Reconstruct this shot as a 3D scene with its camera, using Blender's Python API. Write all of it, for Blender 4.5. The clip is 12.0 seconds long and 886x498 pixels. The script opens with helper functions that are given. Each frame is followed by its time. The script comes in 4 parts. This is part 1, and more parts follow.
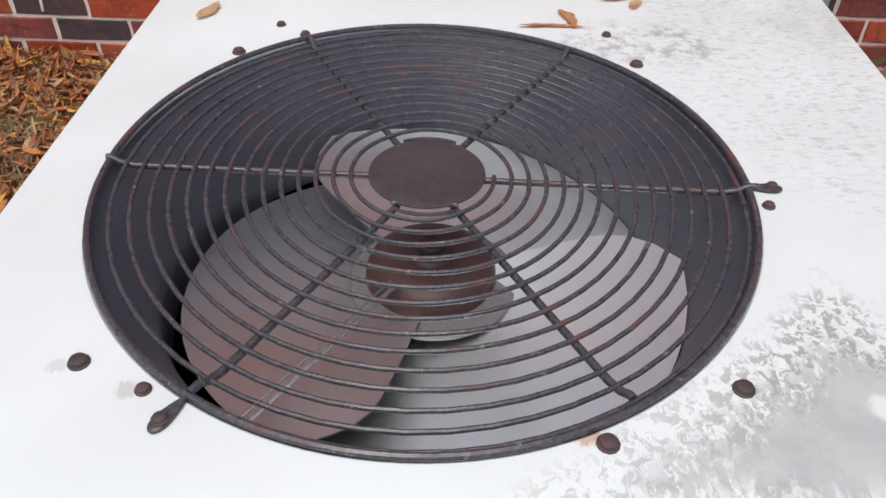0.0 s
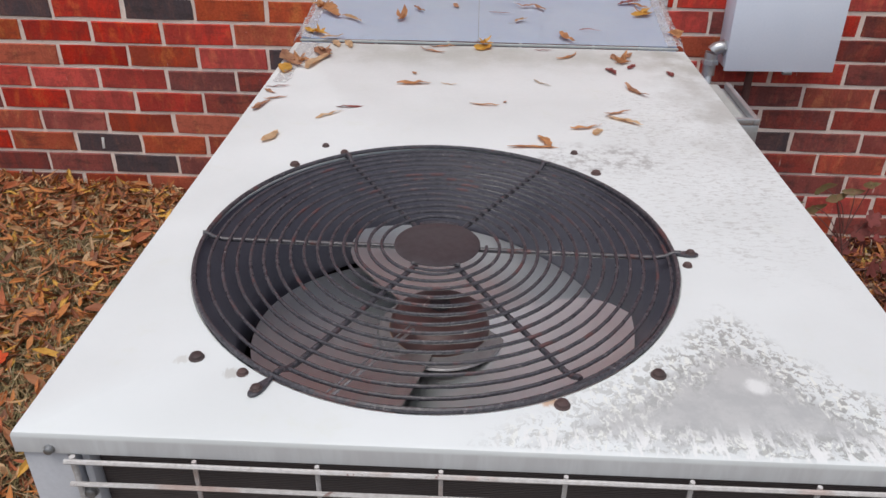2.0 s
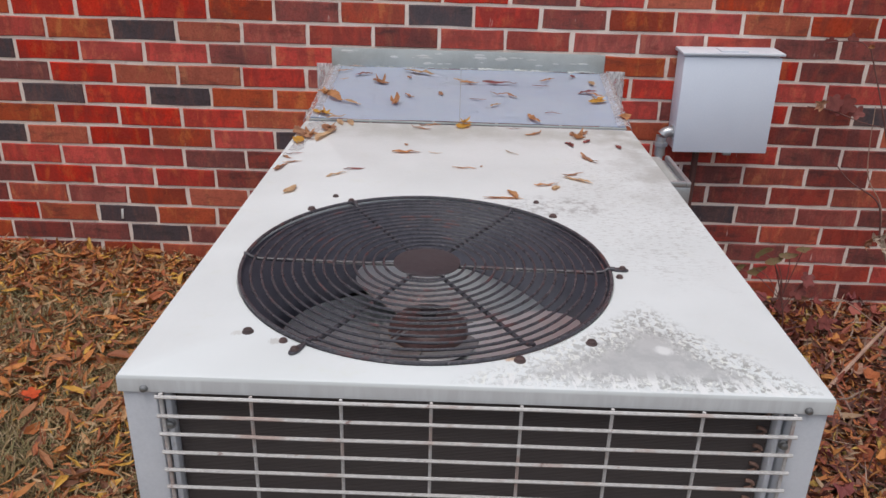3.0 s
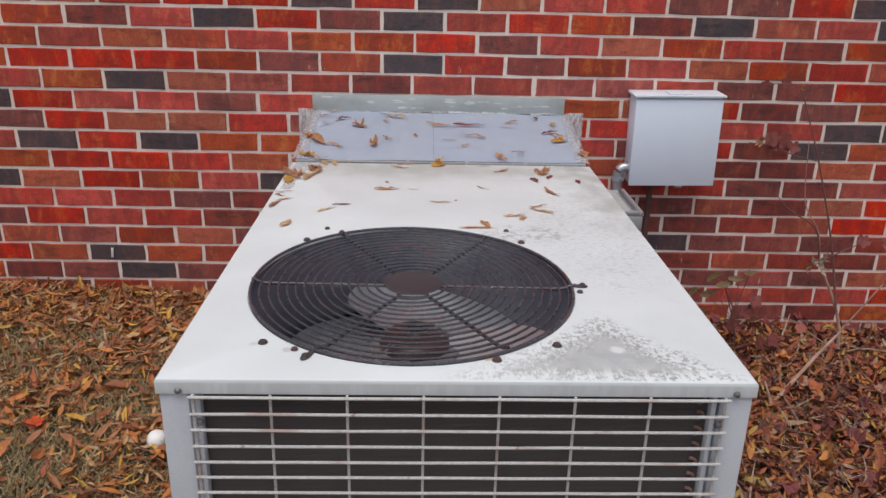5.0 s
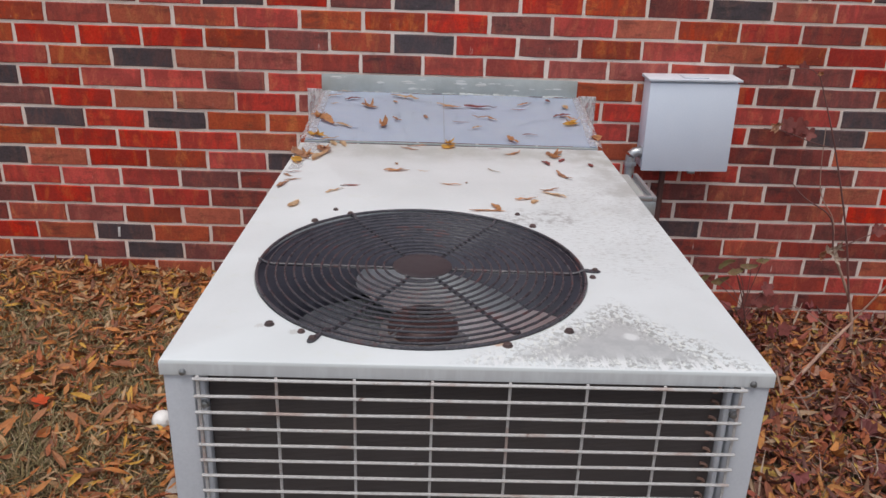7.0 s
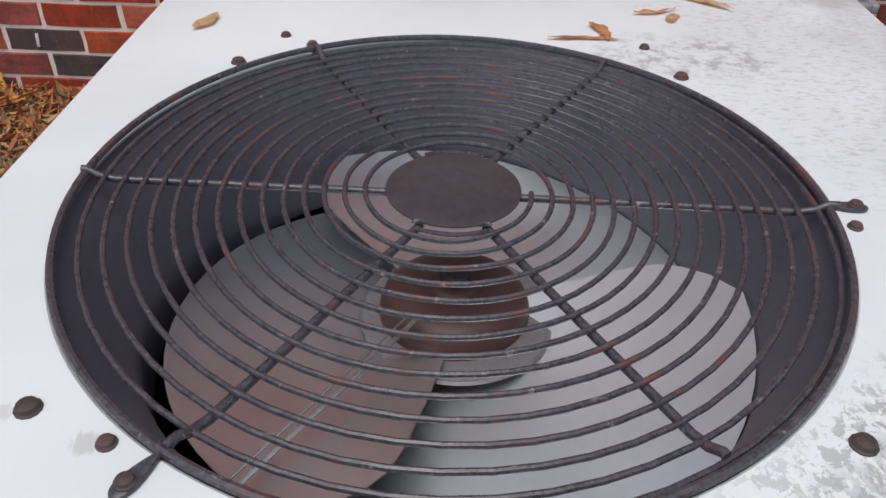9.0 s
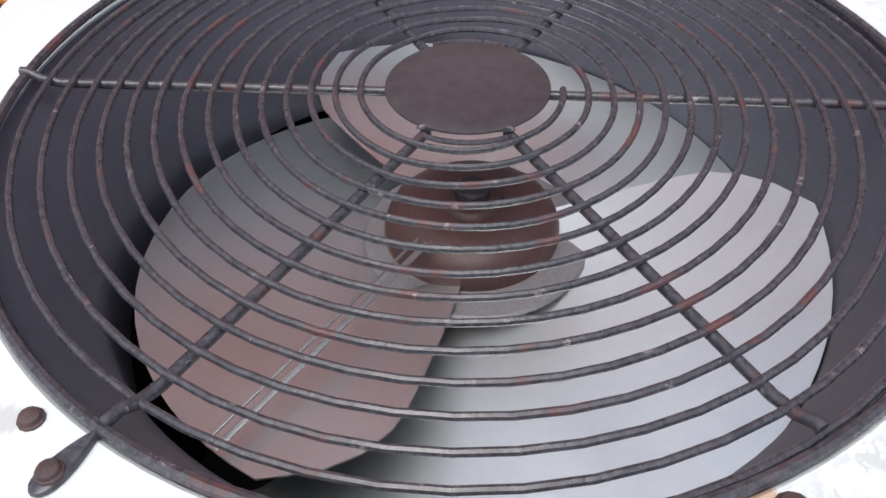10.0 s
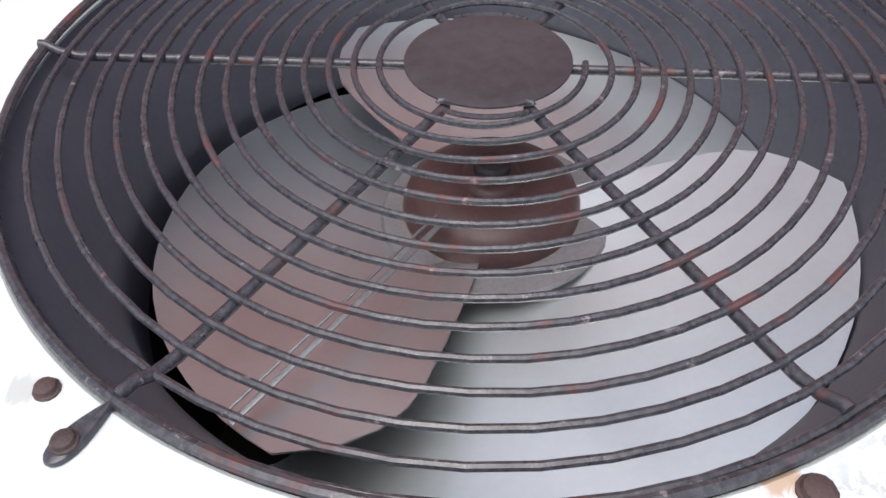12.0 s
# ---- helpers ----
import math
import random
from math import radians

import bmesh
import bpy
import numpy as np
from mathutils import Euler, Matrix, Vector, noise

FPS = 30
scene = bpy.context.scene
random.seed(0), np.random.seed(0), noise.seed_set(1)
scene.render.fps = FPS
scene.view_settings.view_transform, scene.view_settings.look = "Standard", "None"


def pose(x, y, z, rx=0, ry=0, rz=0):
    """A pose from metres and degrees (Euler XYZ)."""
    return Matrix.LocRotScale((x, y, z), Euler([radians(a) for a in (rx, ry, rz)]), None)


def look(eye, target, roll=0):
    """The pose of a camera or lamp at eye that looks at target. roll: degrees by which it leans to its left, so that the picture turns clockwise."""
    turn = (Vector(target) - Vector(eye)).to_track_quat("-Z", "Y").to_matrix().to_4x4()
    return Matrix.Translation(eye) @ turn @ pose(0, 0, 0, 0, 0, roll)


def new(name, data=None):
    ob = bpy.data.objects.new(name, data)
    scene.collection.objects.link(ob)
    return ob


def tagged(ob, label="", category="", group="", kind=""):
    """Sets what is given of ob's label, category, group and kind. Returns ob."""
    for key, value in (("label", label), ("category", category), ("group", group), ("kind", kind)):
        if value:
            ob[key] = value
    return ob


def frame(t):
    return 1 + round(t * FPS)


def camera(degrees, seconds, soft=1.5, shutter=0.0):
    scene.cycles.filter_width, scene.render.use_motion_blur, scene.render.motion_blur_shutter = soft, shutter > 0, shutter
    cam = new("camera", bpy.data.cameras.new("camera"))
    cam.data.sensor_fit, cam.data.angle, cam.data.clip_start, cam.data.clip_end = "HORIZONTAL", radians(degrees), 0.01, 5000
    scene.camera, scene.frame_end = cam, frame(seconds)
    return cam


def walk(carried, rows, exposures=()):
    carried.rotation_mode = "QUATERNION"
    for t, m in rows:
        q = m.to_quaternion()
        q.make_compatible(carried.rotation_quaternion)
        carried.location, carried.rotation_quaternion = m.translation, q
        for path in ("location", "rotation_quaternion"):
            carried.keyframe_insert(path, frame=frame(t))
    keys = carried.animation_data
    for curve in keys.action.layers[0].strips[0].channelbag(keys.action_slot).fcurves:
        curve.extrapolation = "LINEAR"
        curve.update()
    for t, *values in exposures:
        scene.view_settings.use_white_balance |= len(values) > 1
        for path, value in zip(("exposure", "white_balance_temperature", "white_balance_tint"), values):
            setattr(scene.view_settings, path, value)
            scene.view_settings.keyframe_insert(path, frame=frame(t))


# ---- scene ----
cam = camera(59.09, 12.0)
PATH = [
    (0, (-0.0714, -1.9411, 1.0544), (-0.1078, -0.4273, -0.2522), 1.31),
    (0.5, (-0.0719, -1.9420, 1.0648), (-0.1066, -0.4045, -0.2138), 1.09),
    (1, (-0.0796, -1.9646, 1.0793), (-0.0816, -0.3901, -0.1539), 1.46),
    (1.5, (-0.1010, -2.0467, 1.1064), (-0.0076, -0.4085, -0.0372), 2.30),
    (2, (-0.0630, -2.1793, 1.1238), (-0.1289, -0.4570, 0.1092), 0.86),
    (2.5, (-0.0231, -2.3185, 1.1423), (-0.1825, -0.5386, 0.2441), -0.16),
    (3, (-0.0586, -2.4558, 1.1521), (-0.0893, -0.6217, 0.3549), 1.54),
    (3.5, (-0.1004, -2.5801, 1.1827), (-0.0698, -0.7215, 0.4446), 0.24),
    (3.7, (-0.0998, -2.5898, 1.1877), (-0.0519, -0.7421, 0.4236), 1.06),
    (5.5, (-0.0781, -2.6303, 1.1940), (-0.0305, -0.7535, 0.5044), 1.34),
    (6, (-0.0858, -2.6250, 1.1913), (-0.0497, -0.7509, 0.4939), 1.17),
    (6.5, (-0.0804, -2.6197, 1.1894), (-0.0535, -0.7530, 0.4722), 1.44),
    (6.7, (-0.0804, -2.6192, 1.1892), (-0.0565, -0.7545, 0.4664), 1.62),
    (8.3, (-0.1420, -2.2135, 1.0953), (-0.0639, -0.4653, 0.1271), 3.51),
    (8.5, (-0.1361, -2.1161, 1.0804), (-0.0332, -0.4044, 0.0511), 2.62),
    (8.7, (-0.1251, -2.0158, 1.0395), (-0.1171, -0.3622, -0.0855), 0.46),
    (9, (-0.0946, -1.8798, 0.9786), (-0.1326, -0.2846, -0.2272), 1.50),
    (9.3, (-0.0884, -1.8206, 0.9414), (-0.2023, -0.3355, -0.3933), -1.74),
    (9.5, (-0.0948, -1.8090, 0.9279), (-0.1810, -0.3584, -0.4463), -1.24),
    (10, (-0.0906, -1.8018, 0.9260), (-0.1809, -0.3700, -0.4675), -0.99),
    (10.5, (-0.0907, -1.8023, 0.9223), (-0.1935, -0.3763, -0.4764), -1.14),
    (11, (-0.0891, -1.8023, 0.9210), (-0.1858, -0.3857, -0.4875), -0.96),
    (11.5, (-0.0919, -1.8038, 0.9210), (-0.2047, -0.3903, -0.4894), -1.15),
    (12, (-0.0895, -1.8001, 0.9197), (-0.2305, -0.4038, -0.5052), -2.04),
]
EXPOSURES = [(0, 0.3, 6500, 10), (1.5, 0.37, 6500, 10), (2.0, 0.14, 6480, 10), (2.5, 0.10, 6450, 10), (3.5, 0.05, 6450, 10), (6.7, 0.05, 6450, 10), (8.5, 0.05, 6400, 10), (9.2, 0.22, 6350, 10), (9.8, 0.60, 6330, 10), (12, 0.65, 6330, 10)]
walk(cam, [(t, look(eye, target, roll)) for t, eye, target, roll in PATH], EXPOSURES)
SKY_STRENGTH, SKY_SATURATION, SUN_STRENGTH = 0.13, 0.55, 1.1

# ---- light ----
world = bpy.data.worlds.new("overcast_sky")
scene.world = world
world.use_nodes = True
wn = world.node_tree
sky = wn.nodes.new("ShaderNodeTexSky")
sky.sky_type, sky.sun_disc = "NISHITA", False
sky.sun_elevation, sky.sun_rotation = radians(72), radians(200)
sky.air_density, sky.dust_density, sky.ozone_density = 1.0, 4.0, 1.0
grey = wn.nodes.new("ShaderNodeHueSaturation")
grey.inputs["Saturation"].default_value = SKY_SATURATION
wn.links.new(sky.outputs["Color"], grey.inputs["Color"])
wn.links.new(grey.outputs["Color"], wn.nodes["Background"].inputs["Color"])
wn.nodes["Background"].inputs["Strength"].default_value = SKY_STRENGTH

sun = new("sun", bpy.data.lights.new("sun", "SUN"))
sun.data.energy, sun.data.angle, sun.data.color = SUN_STRENGTH, radians(40), (1.0, 0.97, 0.93)
sun.matrix_world = look((-0.8, -2.2, 8.0), (0, 0, 0))

# ---- materials ----


class Nodes:
    """A short hand for building one material's node tree."""

    def __init__(self, name):
        self.mat = bpy.data.materials.new(name)
        self.mat.use_nodes = True
        self.tree = self.mat.node_tree
        self.bsdf = self.tree.nodes["Principled BSDF"]
        self.texco = self.tree.nodes.new("ShaderNodeTexCoord")
        self.coords = self.texco.outputs["Object"]

    def add(self, kind, **inputs):
        node = self.tree.nodes.new(kind)
        for key, value in inputs.items():
            self.put(node.inputs[key.replace("_", " ")], value)
        return node

    def put(self, socket, value):
        if isinstance(value, bpy.types.NodeSocket):
            self.tree.links.new(value, socket)
        else:
            socket.default_value = value

    def shift_by_object(self):
        """Moves the pattern by a random amount per object."""
        info = self.add("ShaderNodeObjectInfo")
        big = self.math("MULTIPLY", info.outputs["Random"], 57.0)
        add = self.tree.nodes.new("ShaderNodeVectorMath")
        add.operation = "ADD"
        self.put(add.inputs[0], self.coords)
        self.put(add.inputs[1], big)
        self.coords = add.outputs[0]
        return info.outputs["Random"]

    def stretched(self, x, y, z):
        m = self.tree.nodes.new("ShaderNodeMapping")
        m.inputs["Scale"].default_value = (x, y, z)
        self.put(m.inputs["Vector"], self.coords)
        return m.outputs[0]

    def noise(self, scale, detail=4.0, rough=0.6, vector=None, distort=0.0):
        n = self.add("ShaderNodeTexNoise", Scale=scale, Detail=detail, Roughness=rough, Distortion=distort)
        self.put(n.inputs["Vector"], vector or self.coords)
        return n.outputs["Fac"]

    def math(self, op, a, b=0.0, clamp=False):
        n = self.tree.nodes.new("ShaderNodeMath")
        n.operation, n.use_clamp = op, clamp
        self.put(n.inputs[0], a)
        self.put(n.inputs[1], b)
        return n.outputs[0]

    def span(self, value, lo, hi, a=0.0, b=1.0):
        n = self.add("ShaderNodeMapRange", From_Min=lo, From_Max=hi, To_Min=a, To_Max=b)
        n.interpolation_type = "SMOOTHSTEP"
        self.put(n.inputs["Value"], value)
        return n.outputs[0]

    def mix(self, fac, a, b, mode="MIX"):
        n = self.tree.nodes.new("ShaderNodeMix")
        n.data_type, n.blend_type = "RGBA", mode
        self.put(n.inputs["Factor"], fac)
        for socket, value in ((n.inputs[6], a), (n.inputs[7], b)):
            self.put(socket, value if isinstance(value, bpy.types.NodeSocket) else (*value, 1.0))
        return n.outputs[2]

    def ramp(self, fac, *colours):
        n = self.tree.nodes.new("ShaderNodeValToRGB")
        self.put(n.inputs[0], fac)
        while len(n.color_ramp.elements) < len(colours):
            n.color_ramp.elements.new(0.5)
        for i, (e, c) in enumerate(zip(n.color_ramp.elements, colours)):
            e.position, e.color = i / len(colours), (*c, 1.0)
        return n.outputs[0]

    def bump(self, height, strength=0.3, distance=0.002):
        n = self.add("ShaderNodeBump", Strength=strength, Distance=distance, Height=height)
        self.put(self.bsdf.inputs["Normal"], n.outputs[0])

    def done(self, colour=None, rough=None, metal=None):
        for key, value in (("Base Color", colour), ("Roughness", rough), ("Metallic", metal)):
            if value is not None:
                if isinstance(value, tuple):
                    value = (*value, 1.0)
                self.put(self.bsdf.inputs[key], value)
        return self.mat


def plain(name, a, b, rough=0.5, metal=0.0, scale=40.0, bump=0.1):
    """A paint or metal that drifts between two colours, with fine grain."""
    n = Nodes(name)
    n.shift_by_object()
    broad = n.noise(scale * 0.12, 3.0)
    fine = n.noise(scale * 6.0, 4.0)
    both = n.math("ADD", n.math("MULTIPLY", broad, 0.65), n.math("MULTIPLY", fine, 0.35))
    n.bump(fine, bump, 0.001)
    return n.done(n.mix(n.span(both, 0.35, 0.65), a, b), n.span(broad, 0.3, 0.7, rough - 0.06, rough + 0.08), metal)


def brick_material(name, base, flash, fleck, amount):
    """Fired clay: a base colour with flashed patches, flecks, soot and worn faces."""
    n = Nodes(name)
    rnd = n.shift_by_object()
    patches = n.noise(10.0, 6.0, 0.7, n.stretched(1.7, 1.0, 0.6), 0.4)
    grain = n.noise(170.0, 5.0, 0.75)
    bands = n.noise(20.0, 5.0, 0.7, n.stretched(1.2, 1.0, 0.45), 0.5)
    soot = n.noise(20.0, 7.0, 0.72, n.stretched(0.55, 1.0, 1.6))
    c = n.mix(n.span(patches, 0.52 - amount * 0.15, 0.66 - amount * 0.15), base, flash)
    c = n.mix(n.span(bands, 0.50, 0.68, 0.0, 0.85), c, fleck)
    c = n.mix(n.span(soot, 0.50, 0.68, 0.0, 0.80), c, tuple(v * 0.42 + 0.008 for v in base))
    c = n.mix(n.span(grain, 0.40, 0.75, 0.0, 0.40), c, tuple(v * 0.35 for v in base))
    chips = n.noise(75.0, 4.0, 0.7)
    c = n.mix(n.span(chips, 0.68, 0.74, 0.0, 0.5), c, tuple(min(1, v * 1.2 + 0.12) for v in base))
    drips = n.noise(42.0, 4.0, 0.6, n.stretched(1.2, 1.0, 0.22))
    c = n.mix(n.span(drips, 0.70, 0.76, 0.0, 0.5), c, (0.55, 0.42, 0.38))
    hsv = n.add("ShaderNodeHueSaturation", Color=c)
    n.put(hsv.inputs["Value"], n.span(rnd, 0.0, 1.0, 1.14, 1.50))
    n.put(hsv.inputs["Saturation"], n.span(n.math("FRACT", n.math("MULTIPLY", rnd, 7.3)), 0.0, 1.0, 0.96, 1.08))
    n.bump(n.math("ADD", grain, n.math("MULTIPLY", patches, 1.6)), 0.7, 0.002)
    return n.done(hsv.outputs[0], n.span(grain, 0.3, 0.7, 0.62, 0.88))


BRICKS = {
    "r": brick_material("red_brick", (0.47, 0.046, 0.032), (0.31, 0.036, 0.027), (0.47, 0.100, 0.046), 0.7),
    "b": brick_material("brown_red_brick", (0.40, 0.064, 0.033), (0.26, 0.050, 0.030), (0.46, 0.14, 0.055), 0.8),
    "o": brick_material("orange_brown_brick", (0.31, 0.066, 0.034), (0.38, 0.080, 0.040), (0.45, 0.150, 0.060), 0.8),
    "m": brick_material("maroon_brick", (0.150, 0.042, 0.037), (0.23, 0.049, 0.039), (0.27, 0.085, 0.055), 0.6),
    "d": brick_material("charcoal_brick", (0.064, 0.048, 0.054), (0.100, 0.055, 0.055), (0.135, 0.075, 0.066), 0.4),
    "p": brick_material("rosy_red_brick", (0.34, 0.064, 0.048), (0.23, 0.047, 0.038), (0.36, 0.10, 0.066), 0.7),
}


def mortar_material():
    n = Nodes("mortar")
    stain, grain, mid = n.noise(4.0, 5.0), n.noise(240.0, 4.0, 0.7), n.noise(40.0, 5.0, 0.7)
    c = n.mix(n.span(stain, 0.35, 0.7), (0.93, 0.81, 0.73), (0.82, 0.69, 0.61))
    c = n.mix(n.span(mid, 0.54, 0.78, 0.0, 0.55), c, (0.46, 0.32, 0.26))
    c = n.mix(n.span(grain, 0.55, 0.85, 0.0, 0.35), c, (0.44, 0.36, 0.31))
    n.bump(n.math("ADD", grain, n.math("MULTIPLY", mid, 1.5)), 0.8, 0.003)
    return n.done(c, 0.92)


def lid_material():
    """Off-white paint with a grey lichen patch, speckled fringes and streaks of grime."""
    n = Nodes("weathered_white_paint")
    sep = n.add("ShaderNodeSeparateXYZ", Vector=n.coords)
    x, y = sep.outputs[0], sep.outputs[1]
    warp = n.math("MULTIPLY", n.math("SUBTRACT", n.noise(16.0, 6.0, 0.65), 0.5), 1.9)

    def blot(cx, cy, rx, ry):
        dx = n.math("POWER", n.math("DIVIDE", n.math("SUBTRACT", x, cx), rx), 2.0)
        dy = n.math("POWER", n.math("DIVIDE", n.math("SUBTRACT", y, cy), ry), 2.0)
        return n.math("ADD", n.math("SQRT", n.math("ADD", dx, dy)), warp)

    broad, fine = n.noise(3.0, 3.0), n.noise(160.0, 3.0)
    c = n.mix(n.span(broad, 0.3, 0.7), (0.70, 0.735, 0.745), (0.625, 0.655, 0.66))
    c = n.mix(n.span(n.noise(14.0, 5.0, 0.7), 0.56, 0.78, 0.0, 0.35), c, (0.60, 0.62, 0.54))
    # grey lichen patch at the front corner: a triangle with ragged sides
    def side(x0, y0, nx, ny):
        return n.math("ADD", n.math("MULTIPLY", n.math("SUBTRACT", x, x0), nx), n.math("MULTIPLY", n.math("SUBTRACT", y, y0), ny))

    west, east = side(0.044, 0.025, 0.62, -0.784), side(0.21, 0.184, -0.779, -0.627)
    deep = n.math("MINIMUM", n.math("MINIMUM", west, east), n.math("SUBTRACT", y, 0.006))
    ragged = n.math("ADD", deep, n.math("MULTIPLY", n.math("SUBTRACT", n.noise(26.0, 6.0, 0.68), 0.5), 0.065))
    speck = n.noise(150.0, 4.0, 0.7, n.stretched(0.9, 0.8, 1.0), 0.5)
    fleck = n.noise(120.0, 4.0, 0.7, n.stretched(1.25, 0.55, 1.0), 0.8)
    c = n.mix(n.span(ragged, -0.006, 0.028, 0.0, 0.92), c, n.mix(n.span(n.noise(34.0, 5.0, 0.7), 0.36, 0.64), (0.37, 0.375, 0.38), (0.435, 0.44, 0.44)))
    flat = n.span(y, 0.003, 0.007)
    fringe = n.math("MULTIPLY", flat, n.math("MULTIPLY", n.span(ragged, -0.040, -0.004), n.span(ragged, 0.040, 0.014)))
    c = n.mix(n.math("MULTIPLY", fringe, n.span(fleck, 0.53, 0.58, 0.0, 0.85)), c, (0.72, 0.735, 0.70))
    c = n.mix(n.math("MULTIPLY", n.math("MULTIPLY", fringe, n.span(speck, 0.49, 0.56, 0.0, 0.85)), n.span(east, 0.18, 0.05, 0.55, 1.0)), c, (0.29, 0.295, 0.285))
    strokes = n.noise(110.0, 3.0, 0.6, n.stretched(1.0, 0.28, 1.0), 0.6)
    c = n.mix(n.math("MULTIPLY", n.span(y, 0.050, 0.010), n.math("MULTIPLY", n.math("MULTIPLY", n.span(y, 0.0, 0.004), n.span(ragged, -0.030, 0.004)), n.span(strokes, 0.48, 0.56, 0.0, 0.9))), c, (0.72, 0.73, 0.73))
    spot = n.math("SQRT", n.math("ADD", n.math("POWER", n.math("SUBTRACT", x, 0.231), 2.0), n.math("POWER", n.math("SUBTRACT", y, 0.092), 2.0)))
    c = n.mix(n.span(n.math("ADD", spot, n.math("MULTIPLY", n.math("SUBTRACT", fleck, 0.5), 0.012)), 0.014, 0.006, 0.0, 0.8), c, (0.70, 0.71, 0.71))
    # grime streaks beside and behind the opening
    streak = n.noise(130.0, 5.0, 0.74, n.stretched(0.62, 1.5, 1.0), 0.5)
    beside = n.span(blot(0.29, 0.60, 0.16, 0.30), 1.2, 0.5)
    c = n.mix(n.math("MULTIPLY", beside, n.span(streak, 0.49, 0.63, 0.0, 0.56)), c, (0.38, 0.38, 0.37))
    smudge = n.math("MULTIPLY", n.span(blot(0.150, 0.585, 0.10, 0.060), 1.2, 0.5), n.span(n.noise(48.0, 5.0, 0.75), 0.44, 0.62, 0.0, 0.75))
    c = n.mix(smudge, c, (0.30, 0.30, 0.30))
    edge = n.math("MULTIPLY", n.math("MULTIPLY", n.span(x, 0.24, 0.385), n.span(y, 0.48, 0.78)), n.span(n.noise(12.0, 6.0, 0.65), 0.35, 0.64, 0.0, 0.66))
    c = n.mix(edge, c, (0.36, 0.36, 0.34))
    back = n.math("MULTIPLY", n.span(y, 0.93, 1.08), n.span(n.noise(6.0, 5.0), 0.38, 0.66, 0.0, 0.5))
    c = n.mix(back, c, (0.36, 0.37, 0.32))
    # folded skirt painted duller for the weaker light on its face, plus dirt streaks
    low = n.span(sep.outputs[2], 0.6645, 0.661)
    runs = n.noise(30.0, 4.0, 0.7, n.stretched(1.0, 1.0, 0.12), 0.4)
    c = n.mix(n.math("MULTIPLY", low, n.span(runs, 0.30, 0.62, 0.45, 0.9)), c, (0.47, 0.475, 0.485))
    # dirt and rust beside two of the bolts
    for cx, cy, r, tint in ((-0.2410, 0.0835, 0.009, (0.45, 0.45, 0.43)), (-0.2915, 0.1010, 0.008, (0.52, 0.52, 0.50)), (0.0425, 0.0625, 0.010, (0.46, 0.24, 0.10))):
        off = n.math("SQRT", n.math("ADD", n.math("POWER", n.math("SUBTRACT", x, cx), 2.0), n.math("POWER", n.math("SUBTRACT", y, cy), 2.0)))
        c = n.mix(n.span(n.math("ADD", off, n.math("MULTIPLY", n.math("SUBTRACT", fleck, 0.5), 0.016)), r, r * 0.5, 0.0, 0.7), c, tint)
    n.bump(n.math("ADD", fine, n.math("MULTIPLY", broad, 6.0)), 0.12, 0.001)
    return n.done(c, n.span(speck, 0.3, 0.7, 0.42, 0.58))


def coil_material():
    n = Nodes("sooty_coil_fins")
    rows = n.add("ShaderNodeTexWave", Scale=150.0, Distortion=2.5, Detail=2.0)
    rows.bands_direction = "Z"
    n.put(rows.inputs["Vector"], n.coords)
    dust = n.noise(12.0, 5.0)
    c = n.mix(rows.outputs["Fac"], (0.058, 0.047, 0.047), (0.098, 0.082, 0.080))
    c = n.mix(n.span(dust, 0.55, 0.8, 0.0, 0.5), c, (0.13, 0.11, 0.10))
    n.bump(rows.outputs["Fac"], 0.6, 0.002)
    return n.done(c, 0.75)


def wire_material():
    """Black paint on wire, worn to rust in places."""
    n = Nodes("rusting_black_paint")
    n.shift_by_object()
    worn = n.noise(26.0, 5.0, 0.7)
    fine = n.noise(300.0, 3.0)
    c = n.mix(n.span(fine, 0.3, 0.7), (0.036, 0.034, 0.041), (0.075, 0.071, 0.082))
    c = n.mix(n.span(worn, 0.57, 0.66, 0.0, 0.7), c, (0.125, 0.045, 0.042))
    # pale worn flecks that also paint in the highlights along the wires
    c = n.mix(n.span(n.noise(95.0, 4.0, 0.7), 0.62, 0.71, 0.0, 0.7), c, (0.31, 0.27, 0.27))
    n.bump(n.math("ADD", fine, n.math("MULTIPLY", worn, 2.0)), 0.35, 0.0006)
    return n.done(c, n.span(worn, 0.4, 0.7, 0.22, 0.52))


def coated_wire_material():
    """White coating on wire, stained brown where rust bleeds through."""
    n = Nodes("off_white_coated_wire")
    n.shift_by_object()
    broad, fine = n.noise(9.0, 4.0, 0.65), n.noise(220.0, 3.0)
    c = n.mix(n.span(fine, 0.3, 0.7), (0.58, 0.565, 0.56), (0.47, 0.45, 0.44))
    c = n.mix(n.span(broad, 0.55, 0.66, 0.0, 0.7), c, (0.40, 0.27, 0.23))
    c = n.mix(n.span(n.noise(60.0, 4.0, 0.7), 0.64, 0.70, 0.0, 0.8), c, (0.20, 0.10, 0.08))
    n.bump(fine, 0.3, 0.0006)
    return n.done(c, 0.45)


def litter_material(name, colours, rough=0.75):
    """Each leaf takes its own colour from the list."""
    n = Nodes(name)
    geo = n.add("ShaderNodeNewGeometry")
    c = n.ramp(geo.outputs["Random Per Island"], *colours)
    c.node.color_ramp.interpolation = "CONSTANT"
    vein = n.noise(120.0, 4.0, 0.7)
    c = n.mix(n.span(vein, 0.5, 0.75, 0.0, 0.45), c, (0.07, 0.03, 0.018))
    n.bump(vein, 0.3, 0.001)
    return n.done(c, rough)


